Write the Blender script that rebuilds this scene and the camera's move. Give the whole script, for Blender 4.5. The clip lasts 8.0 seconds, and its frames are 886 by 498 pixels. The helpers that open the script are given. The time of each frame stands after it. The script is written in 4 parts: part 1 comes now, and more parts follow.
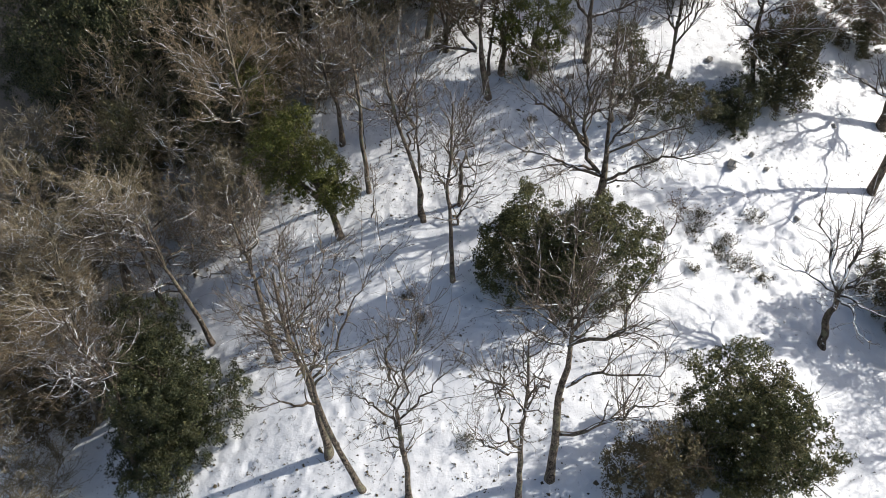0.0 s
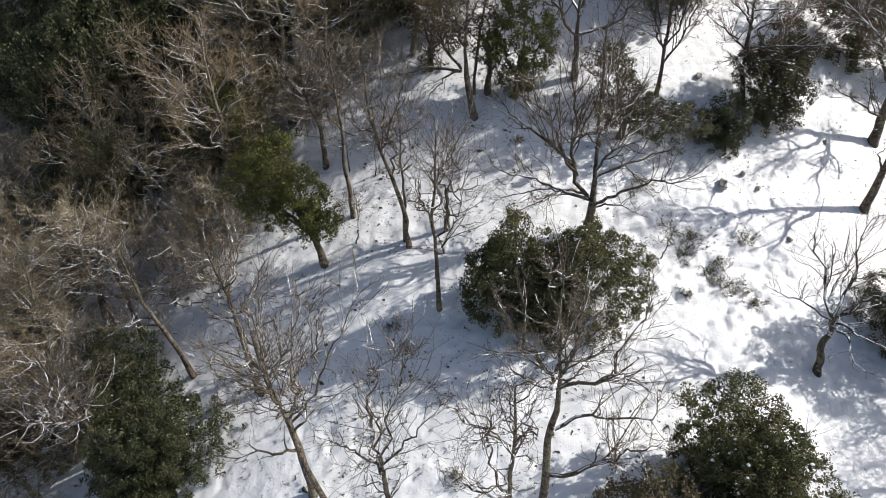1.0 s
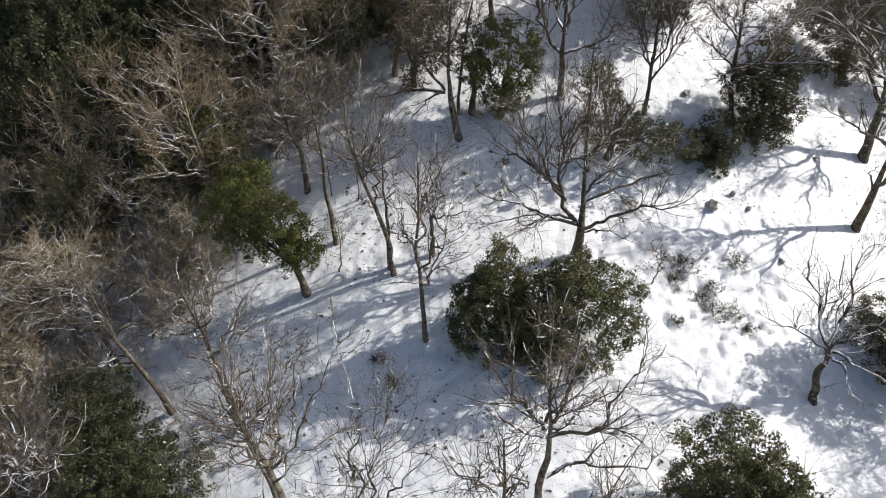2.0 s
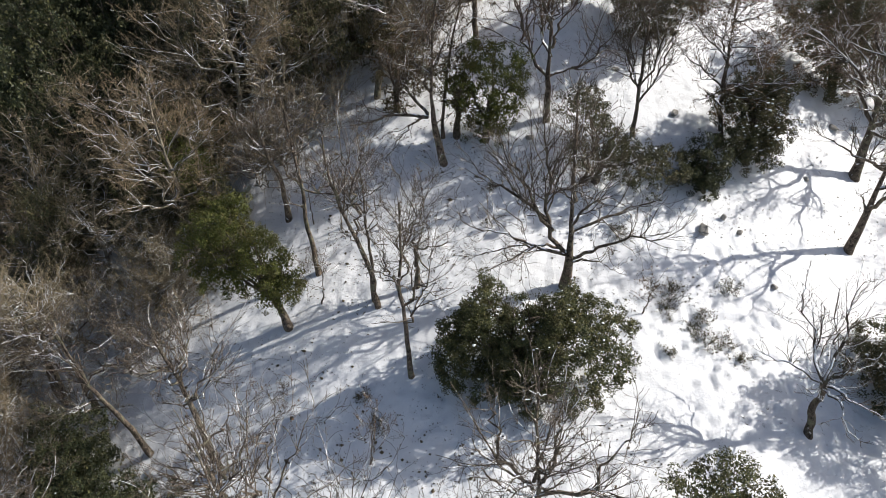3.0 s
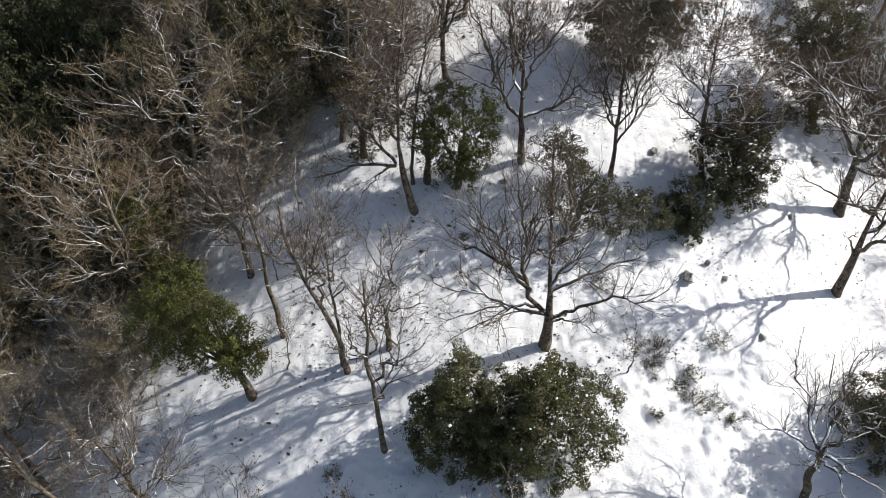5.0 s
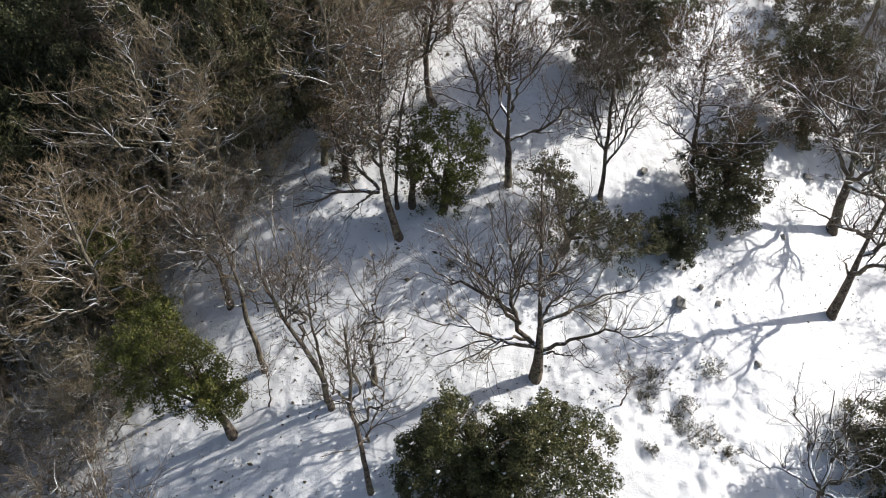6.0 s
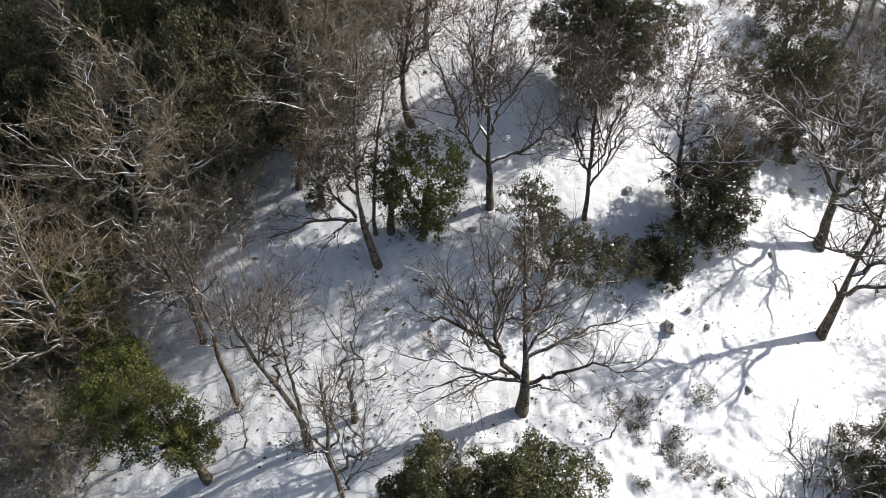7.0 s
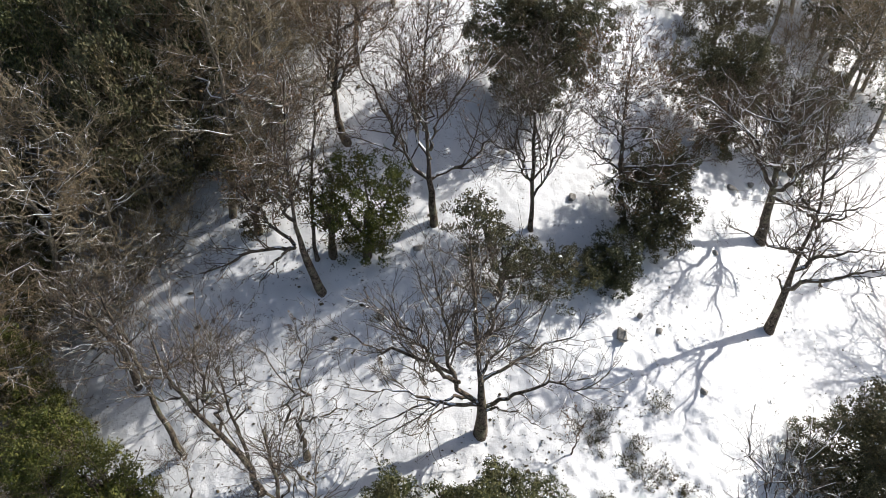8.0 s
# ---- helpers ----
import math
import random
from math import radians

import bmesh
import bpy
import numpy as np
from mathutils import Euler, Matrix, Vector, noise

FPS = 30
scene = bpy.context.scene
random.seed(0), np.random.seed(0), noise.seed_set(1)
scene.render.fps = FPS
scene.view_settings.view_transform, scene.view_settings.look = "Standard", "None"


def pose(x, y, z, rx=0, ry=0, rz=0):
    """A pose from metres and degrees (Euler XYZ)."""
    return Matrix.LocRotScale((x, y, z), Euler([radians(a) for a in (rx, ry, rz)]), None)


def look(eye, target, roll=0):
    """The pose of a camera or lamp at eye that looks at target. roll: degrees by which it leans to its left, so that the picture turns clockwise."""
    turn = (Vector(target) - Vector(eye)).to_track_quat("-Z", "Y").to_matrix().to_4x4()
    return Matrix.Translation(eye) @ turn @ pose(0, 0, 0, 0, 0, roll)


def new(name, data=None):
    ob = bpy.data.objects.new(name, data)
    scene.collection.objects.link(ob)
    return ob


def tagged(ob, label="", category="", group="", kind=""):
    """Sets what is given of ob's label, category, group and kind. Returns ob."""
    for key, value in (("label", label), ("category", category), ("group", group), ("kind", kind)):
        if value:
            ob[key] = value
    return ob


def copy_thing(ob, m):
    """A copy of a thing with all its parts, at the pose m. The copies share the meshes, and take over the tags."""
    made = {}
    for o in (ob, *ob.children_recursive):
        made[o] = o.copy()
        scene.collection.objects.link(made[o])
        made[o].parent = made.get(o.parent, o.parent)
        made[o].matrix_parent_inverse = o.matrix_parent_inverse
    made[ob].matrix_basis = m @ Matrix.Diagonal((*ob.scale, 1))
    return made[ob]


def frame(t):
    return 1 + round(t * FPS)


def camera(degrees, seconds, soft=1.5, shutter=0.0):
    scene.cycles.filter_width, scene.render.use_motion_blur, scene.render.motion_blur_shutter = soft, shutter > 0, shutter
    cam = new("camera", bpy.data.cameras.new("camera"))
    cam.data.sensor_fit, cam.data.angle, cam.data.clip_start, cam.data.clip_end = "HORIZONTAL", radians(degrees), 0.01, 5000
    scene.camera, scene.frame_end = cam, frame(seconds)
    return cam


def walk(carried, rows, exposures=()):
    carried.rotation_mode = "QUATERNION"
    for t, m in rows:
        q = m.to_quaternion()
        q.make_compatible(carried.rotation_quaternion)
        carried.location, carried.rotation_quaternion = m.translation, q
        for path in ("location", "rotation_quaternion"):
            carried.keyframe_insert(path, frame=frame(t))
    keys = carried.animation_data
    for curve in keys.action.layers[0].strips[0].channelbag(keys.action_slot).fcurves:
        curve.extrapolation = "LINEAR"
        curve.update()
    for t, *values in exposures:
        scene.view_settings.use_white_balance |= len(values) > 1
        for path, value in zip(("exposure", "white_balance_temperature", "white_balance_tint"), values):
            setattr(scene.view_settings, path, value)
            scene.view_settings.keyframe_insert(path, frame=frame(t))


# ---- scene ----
cam = camera(67.3, 8.0, soft=0.6)
EXPOSURE, KELVIN, SUN_STRENGTH, SKY_STRENGTH = 0.32, 6400, 4.75, 0.092
PATH = [
    (0, (-0.288, -0.296, 15.846), (-0.255, 1.245, 14.571), 0.9),
    (0.5, (-0.137, 0.209, 16.018), (-0.095, 1.752, 14.745), 0.8),
    (1, (0.002, 0.788, 16.173), (0.055, 2.333, 14.904), 0.6),
    (1.5, (0.068, 1.358, 16.299), (0.139, 2.905, 15.034), 0.6),
    (3, (0.488, 3.222, 16.944), (0.6, 4.768, 15.679), 0.3),
    (3.5, (0.622, 3.818, 17.133), (0.749, 5.364, 15.871), 0.3),
    (4, (0.737, 4.427, 17.34), (0.878, 5.969, 16.075), 0.2),
    (4.5, (0.852, 5.034, 17.494), (1.01, 6.576, 16.23), 0.2),
    (6, (1.21, 6.9, 17.942), (1.418, 8.437, 16.679), 0.2),
    (6.5, (1.336, 7.549, 18.072), (1.567, 9.084, 16.81), 0.3),
    (7, (1.499, 8.156, 18.179), (1.756, 9.686, 16.917), 0.2),
    (7.5, (1.691, 8.71, 18.216), (2.01, 10.228, 16.954), 0.0),
    (8, (1.82, 9.132, 18.221), (2.228, 10.631, 16.962), -0.0),
]
walk(cam, [(t, look(eye, target, roll)) for t, eye, target, roll in PATH], exposures=[(0, EXPOSURE, KELVIN, 10), (8, EXPOSURE, KELVIN, 10)])

# ---- light: a low winter sun from the right and a clear sky ----
SUN = Vector((0.785, 0.127, 0.612)).normalized()
world = bpy.data.worlds.new("winter_sky")
scene.world = world
world.use_nodes = True
sky = world.node_tree.nodes.new("ShaderNodeTexSky")
sky.sky_type, sky.sun_disc, sky.dust_density = "NISHITA", False, 2.5
sky.sun_elevation, sky.sun_rotation = math.asin(SUN.z), math.atan2(SUN.x, SUN.y)
background = world.node_tree.nodes["Background"]
background.inputs["Strength"].default_value = SKY_STRENGTH
world.node_tree.links.new(sky.outputs[0], background.inputs[0])
sun = new("sun", bpy.data.lights.new("sun", "SUN"))
sun.data.energy, sun.data.angle, sun.data.color = SUN_STRENGTH, radians(0.55), (1.0, 0.955, 0.88)
sun.matrix_world = look(SUN * 100, (0, 0, 0))


# ---- materials ----
class Nodes:
    """Small helper to lay out a node material."""

    def __init__(self, name):
        self.mat = bpy.data.materials.new(name)
        self.mat.use_nodes = True
        self.tree = self.mat.node_tree
        self.bsdf = self.tree.nodes["Principled BSDF"]
        self.out = self.tree.nodes["Material Output"]

    def add(self, kind, **values):
        node = self.tree.nodes.new("ShaderNode" + kind)
        for key, value in values.items():
            node.inputs[key].default_value = value
        return node

    def link(self, a, b):
        self.tree.links.new(a, b)

    def noise(self, scale, detail=5.0, rough=0.55):
        node = self.add("TexNoise", Scale=scale, Detail=detail, Roughness=rough)
        self.link(self.coord(), node.inputs["Vector"])
        return node.outputs["Fac"]

    def coord(self):
        return self.add("NewGeometry").outputs["Position"]

    def ramp(self, value, stops):
        node = self.add("ValToRGB")
        for n, (at, colour) in enumerate(stops):
            e = node.color_ramp.elements[n] if n < 2 else node.color_ramp.elements.new(at)
            e.position, e.color = at, (*colour, 1) if len(colour) == 3 else colour
        self.link(value, node.inputs[0])
        return node.outputs[0]

    def mix(self, fac, a, b, how="MIX"):
        node = self.tree.nodes.new("ShaderNodeMix")
        node.data_type, node.blend_type = "RGBA", how
        for slot, value in ((0, fac), (6, a), (7, b)):
            if isinstance(value, (int, float)):
                node.inputs[slot].default_value = value
            elif isinstance(value, tuple):
                node.inputs[slot].default_value = (*value, 1)
            else:
                self.link(value, node.inputs[slot])
        return node.outputs[2]

    def math(self, how, a, b=0.0):
        node = self.tree.nodes.new("ShaderNodeMath")
        node.operation = how
        for slot, value in ((0, a), (1, b)):
            if isinstance(value, (int, float)):
                node.inputs[slot].default_value = value
            else:
                self.link(value, node.inputs[slot])
        return node.outputs[0]

    def bump(self, height, strength, distance):
        node = self.add("Bump", Strength=strength, Distance=distance)
        self.link(height, node.inputs["Height"])
        self.link(node.outputs[0], self.bsdf.inputs["Normal"])
        return node

    def colour(self, value, rough=0.8, specular=0.3):
        self.link(value, self.bsdf.inputs["Base Color"])
        self.bsdf.inputs["Roughness"].default_value = rough
        self.bsdf.inputs["Specular IOR Level"].default_value = specular
        return self.mat


def snow_material():
    n = Nodes("snow")
    fine, broad, specks = n.noise(22, 6), n.noise(0.55, 4), n.noise(5.5, 6, 0.68)
    tint = n.ramp(broad, [(0.3, (0.71, 0.72, 0.74)), (0.7, (0.80, 0.805, 0.815))])
    # thin places where litter and dead grass show through
    thin = n.math("MULTIPLY", n.ramp(specks, [(0.60, (0, 0, 0)), (0.70, (1, 1, 1))]), n.ramp(n.noise(0.35, 3), [(0.36, (0, 0, 0)), (0.62, (1, 1, 1))]))
    # the wood's floor: shade between its trees, painted as a brown litter colour
    floor = n.tree.nodes.new("ShaderNodeAttribute")
    floor.attribute_name = "litter"
    bare = n.math("GREATER_THAN", n.math("ADD", floor.outputs["Fac"], n.math("MULTIPLY", n.noise(2.2, 5, 0.65), 0.9)), 1.05)
    litter = n.ramp(fine, [(0.3, (0.03, 0.022, 0.015)), (0.7, (0.11, 0.08, 0.054))])
    n.bump(n.math("ADD", n.math("ADD", n.math("MULTIPLY", fine, 0.3), n.math("MULTIPLY", n.noise(9.0, 4, 0.6), 0.3)), n.noise(4.0, 6, 0.6)), 0.6, 0.05)
    return n.colour(n.mix(n.math("MAXIMUM", bare, n.math("MULTIPLY", thin, 0.7)), tint, litter), 0.62, 0.25)


def snow_lump_material():
    n = Nodes("clinging_snow")
    n.bump(n.noise(30, 4), 0.4, 0.02)
    return n.colour(n.ramp(n.noise(6), [(0.3, (0.82, 0.84, 0.88)), (0.7, (0.90, 0.90, 0.92))]), 0.6, 0.25)


def bark_material(name, dark, light, snow, scale=1.0):
    """Bark with lichen patches, and snow caught on the upper faces."""
    n = Nodes(name)
    stretched = n.tree.nodes.new("ShaderNodeVectorMath")
    stretched.operation = "MULTIPLY"
    stretched.inputs[1].default_value = (1, 1, 0.22)
    n.link(n.coord(), stretched.inputs[0])
    fissures = n.add("TexNoise", Scale=46 * scale, Detail=6, Roughness=0.65)
    n.link(stretched.outputs[0], fissures.inputs["Vector"])
    grain, patch = fissures.outputs["Fac"], n.noise(3.2 * scale, 4)
    base = n.ramp(n.math("ADD", n.math("MULTIPLY", grain, 0.45), n.math("MULTIPLY", n.noise(7.0 * scale, 6, 0.75), 0.55)), [(0.43, dark), (0.58, light)])
    lichen = n.mix(n.math("MULTIPLY", n.ramp(patch, [(0.52, (0, 0, 0)), (0.66, (1, 1, 1))]), 0.55), base, (0.25, 0.25, 0.16))
    up = n.add("SeparateXYZ")
    n.link(n.add("NewGeometry").outputs["Normal"], up.inputs[0])
    caught = n.math("MULTIPLY", up.outputs["Z"], n.ramp(n.noise(1.5, 4, 0.6), [(0.62 - 0.16 * snow, (0, 0, 0)), (0.74 - 0.16 * snow, (1, 1, 1))]))
    windward = n.add("VectorMath")
    windward.operation = "DOT_PRODUCT"
    n.link(n.add("NewGeometry").outputs["Normal"], windward.inputs[0])
    windward.inputs[1].default_value = (-0.75, -0.45, 0.48)
    plastered = n.math("MULTIPLY", n.math("GREATER_THAN", windward.outputs["Value"], 0.35), n.math("GREATER_THAN", n.noise(2.6, 6, 0.75), 0.71 - 0.04 * snow))
    white = n.math("MAXIMUM", n.ramp(caught, [(0.42, (0, 0, 0)), (0.52, (1, 1, 1))]), plastered)
    n.bump(grain, 1.0, 0.05)
    return n.colour(n.mix(white, lichen, (0.85, 0.86, 0.89)), 0.85, 0.2)


def twig_material(name, dark, light):
    n = Nodes(name)
    random_tone = n.add("NewGeometry").outputs["Random Per Island"]
    tone = n.ramp(random_tone, [(0.0, dark), (1.0, light)])
    return n.colour(n.mix(0.35, tone, n.ramp(n.noise(14), [(0.3, dark), (0.75, light)])), 0.75, 0.25)


def leaf_material(name, stops, gloss=0.5, flush=0.35):
    n = Nodes(name)
    tone = n.ramp(n.add("NewGeometry").outputs["Random Per Island"], stops)
    patch = n.mix(n.math("MULTIPLY", n.noise(1.6, 3), 0.6), tone, stops[1][1])
    spray = n.math("MULTIPLY", n.ramp(n.noise(1.1, 4, 0.6), [(0.50, (0, 0, 0)), (0.62, (1, 1, 1))]), flush)
    patch = n.mix(spray, patch, n.ramp(n.add("NewGeometry").outputs["Random Per Island"], [(0.0, (0.045, 0.032, 0.016)), (1.0, (0.19, 0.135, 0.065))]))
    n.colour(patch, gloss, 0.32)
    lit, both = n.add("BsdfTranslucent"), n.add("MixShader", Fac=0.22)
    n.link(patch, lit.inputs["Color"])
    n.link(n.bsdf.outputs[0], both.inputs[1])
    n.link(lit.outputs[0], both.inputs[2])
    n.link(both.outputs[0], n.out.inputs[0])
    return n.mat


def stone_material():
    n = Nodes("fieldstone")
    grain = n.noise(18, 7, 0.65)
    base = n.ramp(grain, [(0.3, (0.17, 0.16, 0.145)), (0.7, (0.44, 0.415, 0.375))])
    up = n.add("SeparateXYZ")
    n.link(n.add("NewGeometry").outputs["Normal"], up.inputs[0])
    white = n.ramp(n.math("ADD", up.outputs["Z"], n.math("MULTIPLY", n.noise(7), 0.5)), [(1.02, (0, 0, 0)), (1.12, (1, 1, 1))])
    n.bump(grain, 0.8, 0.03)
    return n.colour(n.mix(white, base, (0.86, 0.87, 0.9)), 0.85, 0.3)


SNOW, LUMPS, STONE = snow_material(), snow_lump_material(), stone_material()
BARK = [
    bark_material("oak_bark", (0.022, 0.017, 0.013), (0.25, 0.20, 0.155), 0.7),
    bark_material("oak_bark_snow_lined", (0.026, 0.019, 0.014), (0.20, 0.155, 0.12), 1.1),
    bark_material("oak_bark_snow_laden", (0.028, 0.022, 0.017), (0.14, 0.115, 0.09), 1.9),
]
WOOD_BARK = bark_material("wood_bark", (0.060, 0.049, 0.038), (0.35, 0.305, 0.235), 1.25)
TWIGS = [
    twig_material("oak_twigs", (0.034, 0.027, 0.020), (0.19, 0.15, 0.115)),
    twig_material("reddish_twigs", (0.06, 0.041, 0.029), (0.19, 0.134, 0.094)),
]
WOOD_TWIGS = [
    twig_material("wood_twigs_grey", (0.100, 0.082, 0.050), (0.43, 0.355, 0.228)),
    twig_material("wood_twigs_brown", (0.112, 0.084, 0.051), (0.41, 0.31, 0.19)),
]
LEAVES = [
    leaf_material("holm_oak_leaves", [(0.0, (0.022, 0.030, 0.012)), (0.55, (0.070, 0.080, 0.030)), (1.0, (0.24, 0.22, 0.085))]),
    leaf_material("bright_holm_oak_leaves", [(0.0, (0.036, 0.048, 0.010)), (0.6, (0.100, 0.114, 0.024)), (1.0, (0.24, 0.225, 0.058))], 0.5, 0.42),
    leaf_material("olive_holm_oak_leaves", [(0.0, (0.028, 0.034, 0.019)), (0.55, (0.080, 0.082, 0.038)), (1.0, (0.20, 0.172, 0.085))], 0.5, 0.55),
    leaf_material("dark_holm_oak_leaves", [(0.0, (0.013, 0.019, 0.009)), (0.6, (0.040, 0.049, 0.020)), (1.0, (0.13, 0.125, 0.05))], 0.5, 0.2),
    leaf_material("brownish_scrub_leaves", [(0.0, (0.050, 0.042, 0.020)), (0.6, (0.095, 0.080, 0.038)), (1.0, (0.16, 0.13, 0.07))]),
]
DRY_GRASS = twig_material("dead_grass", (0.035, 0.030, 0.020), (0.14, 0.11, 0.065))
DRY_LEAF = leaf_material("withered_oak_leaves", [(0.0, (0.10, 0.055, 0.025)), (0.6, (0.17, 0.095, 0.045)), (1.0, (0.26, 0.16, 0.085))], 0.7)


# ---- mesh helpers ----
def mesh_from(name, verts, quads=None, tris=None, smooth=True):
    """A mesh from arrays of corners, of four-cornered and of three-cornered faces."""
    mesh = bpy.data.meshes.new(name)
    q = np.zeros((0, 4), int) if quads is None else np.asarray(quads, int).reshape(-1, 4)
    t = np.zeros((0, 3), int) if tris is None else np.asarray(tris, int).reshape(-1, 3)
    loops = np.concatenate([q.ravel(), t.ravel()]).astype(np.int32)
    starts = np.concatenate([np.arange(len(q)) * 4, len(q) * 4 + np.arange(len(t)) * 3]).astype(np.int32)
    mesh.vertices.add(len(verts))
    mesh.vertices.foreach_set("co", np.asarray(verts, np.float32).ravel())
    mesh.loops.add(len(loops))
    mesh.loops.foreach_set("vertex_index", loops)
    mesh.polygons.add(len(starts))
    mesh.polygons.foreach_set("loop_start", starts)
    mesh.polygons.foreach_set("use_smooth", np.full(len(starts), smooth))
    mesh.update(calc_edges=True)
    mesh.validate()
    return mesh


def part(name, mesh, material, parent, label="", kind=""):
    ob = new(name, mesh)
    mesh.materials.append(material)
    ob.parent = parent
    return tagged(ob, label, "", "", kind)


def unit(v):
    return v / np.maximum(np.linalg.norm(v, axis=-1, keepdims=True), 1e-9)


def tubes(paths, radii, sides):
    """Corners and faces of tapered tubes along paths (count, points, 3) of the radii (count, points)."""
    m, n, _ = paths.shape
    along = unit(np.gradient(paths, axis=1))
    across = unit(np.cross(along, np.array([0.31, 0.87, 0.38])))
    other = np.cross(along, across)
    turn = np.arange(sides) * 2 * np.pi / sides
    ring = across[:, :, None] * np.cos(turn)[:, None] + other[:, :, None] * np.sin(turn)[:, None]
    verts = paths[:, :, None] + ring * radii[:, :, None, None]
    i = (np.arange(m)[:, None, None] * n + np.arange(n - 1)[None, :, None]) * sides
    a, b = np.arange(sides), (np.arange(sides) + 1) % sides
    quads = np.stack([i + a, i + b, i + sides + b, i + sides + a], -1)
    return verts.reshape(-1, 3), quads.reshape(-1, 4)


def spikes(paths, radii):
    """Straight twigs that taper to a point: corners and three-cornered faces."""
    start, way = paths[:, 0], paths[:, -1] - paths[:, 0]
    across = unit(np.cross(unit(way), np.array([0.31, 0.87, 0.38])))
    other = np.cross(unit(way), across)
    turn = np.arange(3) * 2 * np.pi / 3
    ring = across[:, None] * np.cos(turn)[:, None] + other[:, None] * np.sin(turn)[:, None]
    verts = np.concatenate([start[:, None] + ring * radii[:, :1, None] * 1.25, paths[:, -1:]], 1)
    i = np.arange(len(paths))[:, None] * 4
    return verts.reshape(-1, 3), np.concatenate([i + [0, 1, 3], i + [1, 2, 3], i + [2, 0, 3]], 1).reshape(-1, 3)


def joined(pieces):
    verts, quads, start = [], [], 0
    for v, q in pieces:
        verts.append(v)
        quads.append(q + start)
        start += len(v)
    return np.concatenate(verts), np.concatenate(quads)


def sprout(rng, paths, radii, counts, first, angles, ratio, points, wander, rise, slim=0.6, least=0.003):
    """Branches that grow from paths: their own paths and radii."""
    m, n, _ = paths.shape
    owner = np.repeat(np.arange(m), counts)
    k = len(owner)
    length = np.linalg.norm(np.diff(paths, axis=1), axis=2).sum(1)[owner]
    t = first + (1 - first) * rng.random(k) ** 0.85
    f = np.minimum(t * (n - 1), n - 1.001)
    i = f.astype(int)
    w = (f - i)[:, None]
    start = paths[owner, i] * (1 - w) + paths[owner, i + 1] * w
    along = unit(paths[owner, i + 1] - paths[owner, i])
    side = unit(np.cross(along, unit(rng.normal(size=(k, 3)))))
    side = unit(side + np.array([0, 0, 0.25]))
    angle = np.radians(rng.uniform(*angles, k))[:, None]
    way = along * np.cos(angle) + side * np.sin(angle)
    reach = length * ratio * (1.15 - 0.65 * t) * rng.uniform(0.55, 1.25, k)
    drift = np.cumsum(rng.normal(size=(k, points - 1, 3)) * wander, axis=1)
    lift = np.arange(points - 1)[None, :, None] * np.array([0, 0, rise])
    steps = unit(way[:, None] + drift + lift) * (reach / (points - 1))[:, None, None]
    grown = np.concatenate([start[:, None], start[:, None] + np.cumsum(steps, axis=1)], axis=1)
    thick = np.maximum(np.minimum((radii[owner, i] * (1 - w[:, 0]) + radii[owner, i + 1] * w[:, 0]) * slim, reach * 0.022 + 0.004), least)
    taper = np.linspace(1.0, 0.42, points)
    return grown, np.maximum(thick[:, None] * taper, least * 0.75), owner


def snow_ridges(rng, paths, radii, finer, amount):
    """Broken ridges of snow along the upper, windward side of branches."""
    m, n, _ = paths.shape
    k = (n - 1) * finer + 1
    at = np.linspace(0, n - 1.001, k)
    i = at.astype(int)
    w = at - i
    line = paths[:, i] * (1 - w)[None, :, None] + paths[:, i + 1] * w[None, :, None]
    thick = radii[:, i] * (1 - w) + radii[:, i + 1] * w
    along = unit(np.gradient(line, axis=1))
    up = np.array([-0.42, -0.25, 1.0])
    up = up - along * (along @ up)[..., None]
    held = np.clip(np.linalg.norm(up, axis=2), 0, 1)
    patch = rng.random((m, k))
    patch = (patch + np.roll(patch, 1, 1) + np.roll(patch, 2, 1)) / 3
    cover = np.clip((patch * (0.55 + 0.45 * held) - (0.62 - 0.42 * amount)) * 9, 0, 1)
    cover[:, 0] = cover[:, -1] = 0
    v, q = tubes(line + unit(up) * (thick * 0.72)[..., None], (thick * 0.50 + 0.004) * cover, 3)
    return v, q[(cover.ravel()[q // 3] > 0).any(1)]


def curve_through(points, count, rng, wander):
    """Evenly spaced points on a slightly crooked line through a few given ones."""
    points = np.asarray(points, float)
    at = np.concatenate([[0], np.cumsum(np.linalg.norm(np.diff(points, axis=0), axis=1))])
    s = np.linspace(0, at[-1], count)
    line = np.stack([np.interp(s, at, points[:, c]) for c in range(3)], 1)
    smooth = line.copy()
    for _ in range(2):
        smooth[1:-1] = (smooth[:-2] + 2 * smooth[1:-1] + smooth[2:]) / 4
    bend = np.cumsum(rng.normal(size=(count, 3)), axis=0) * wander
    bend -= np.linspace(0, 1, count)[:, None] * bend[-1] + bend[0] * (1 - np.linspace(0, 1, count)[:, None])
    return smooth + bend * np.array([1, 1, 0.3])


# ---- the ground: one snowy slope that falls away to the left ----
def knee(v, limit):
    a = np.abs(v)
    return np.where(a < limit, v * v, 2 * limit * a - limit * limit)


def slope(x, y):
    u, v = np.asarray(x, float) - 6, np.asarray(y, float) - 22
    far = np.maximum(np.hypot(u, v) - 60, 0)
    return (0.38 + 0.059 * u + 0.338 * v - 0.0113 * knee(u, 22) + 0.0070 * knee(v, 14)) * 60 / (60 + far)


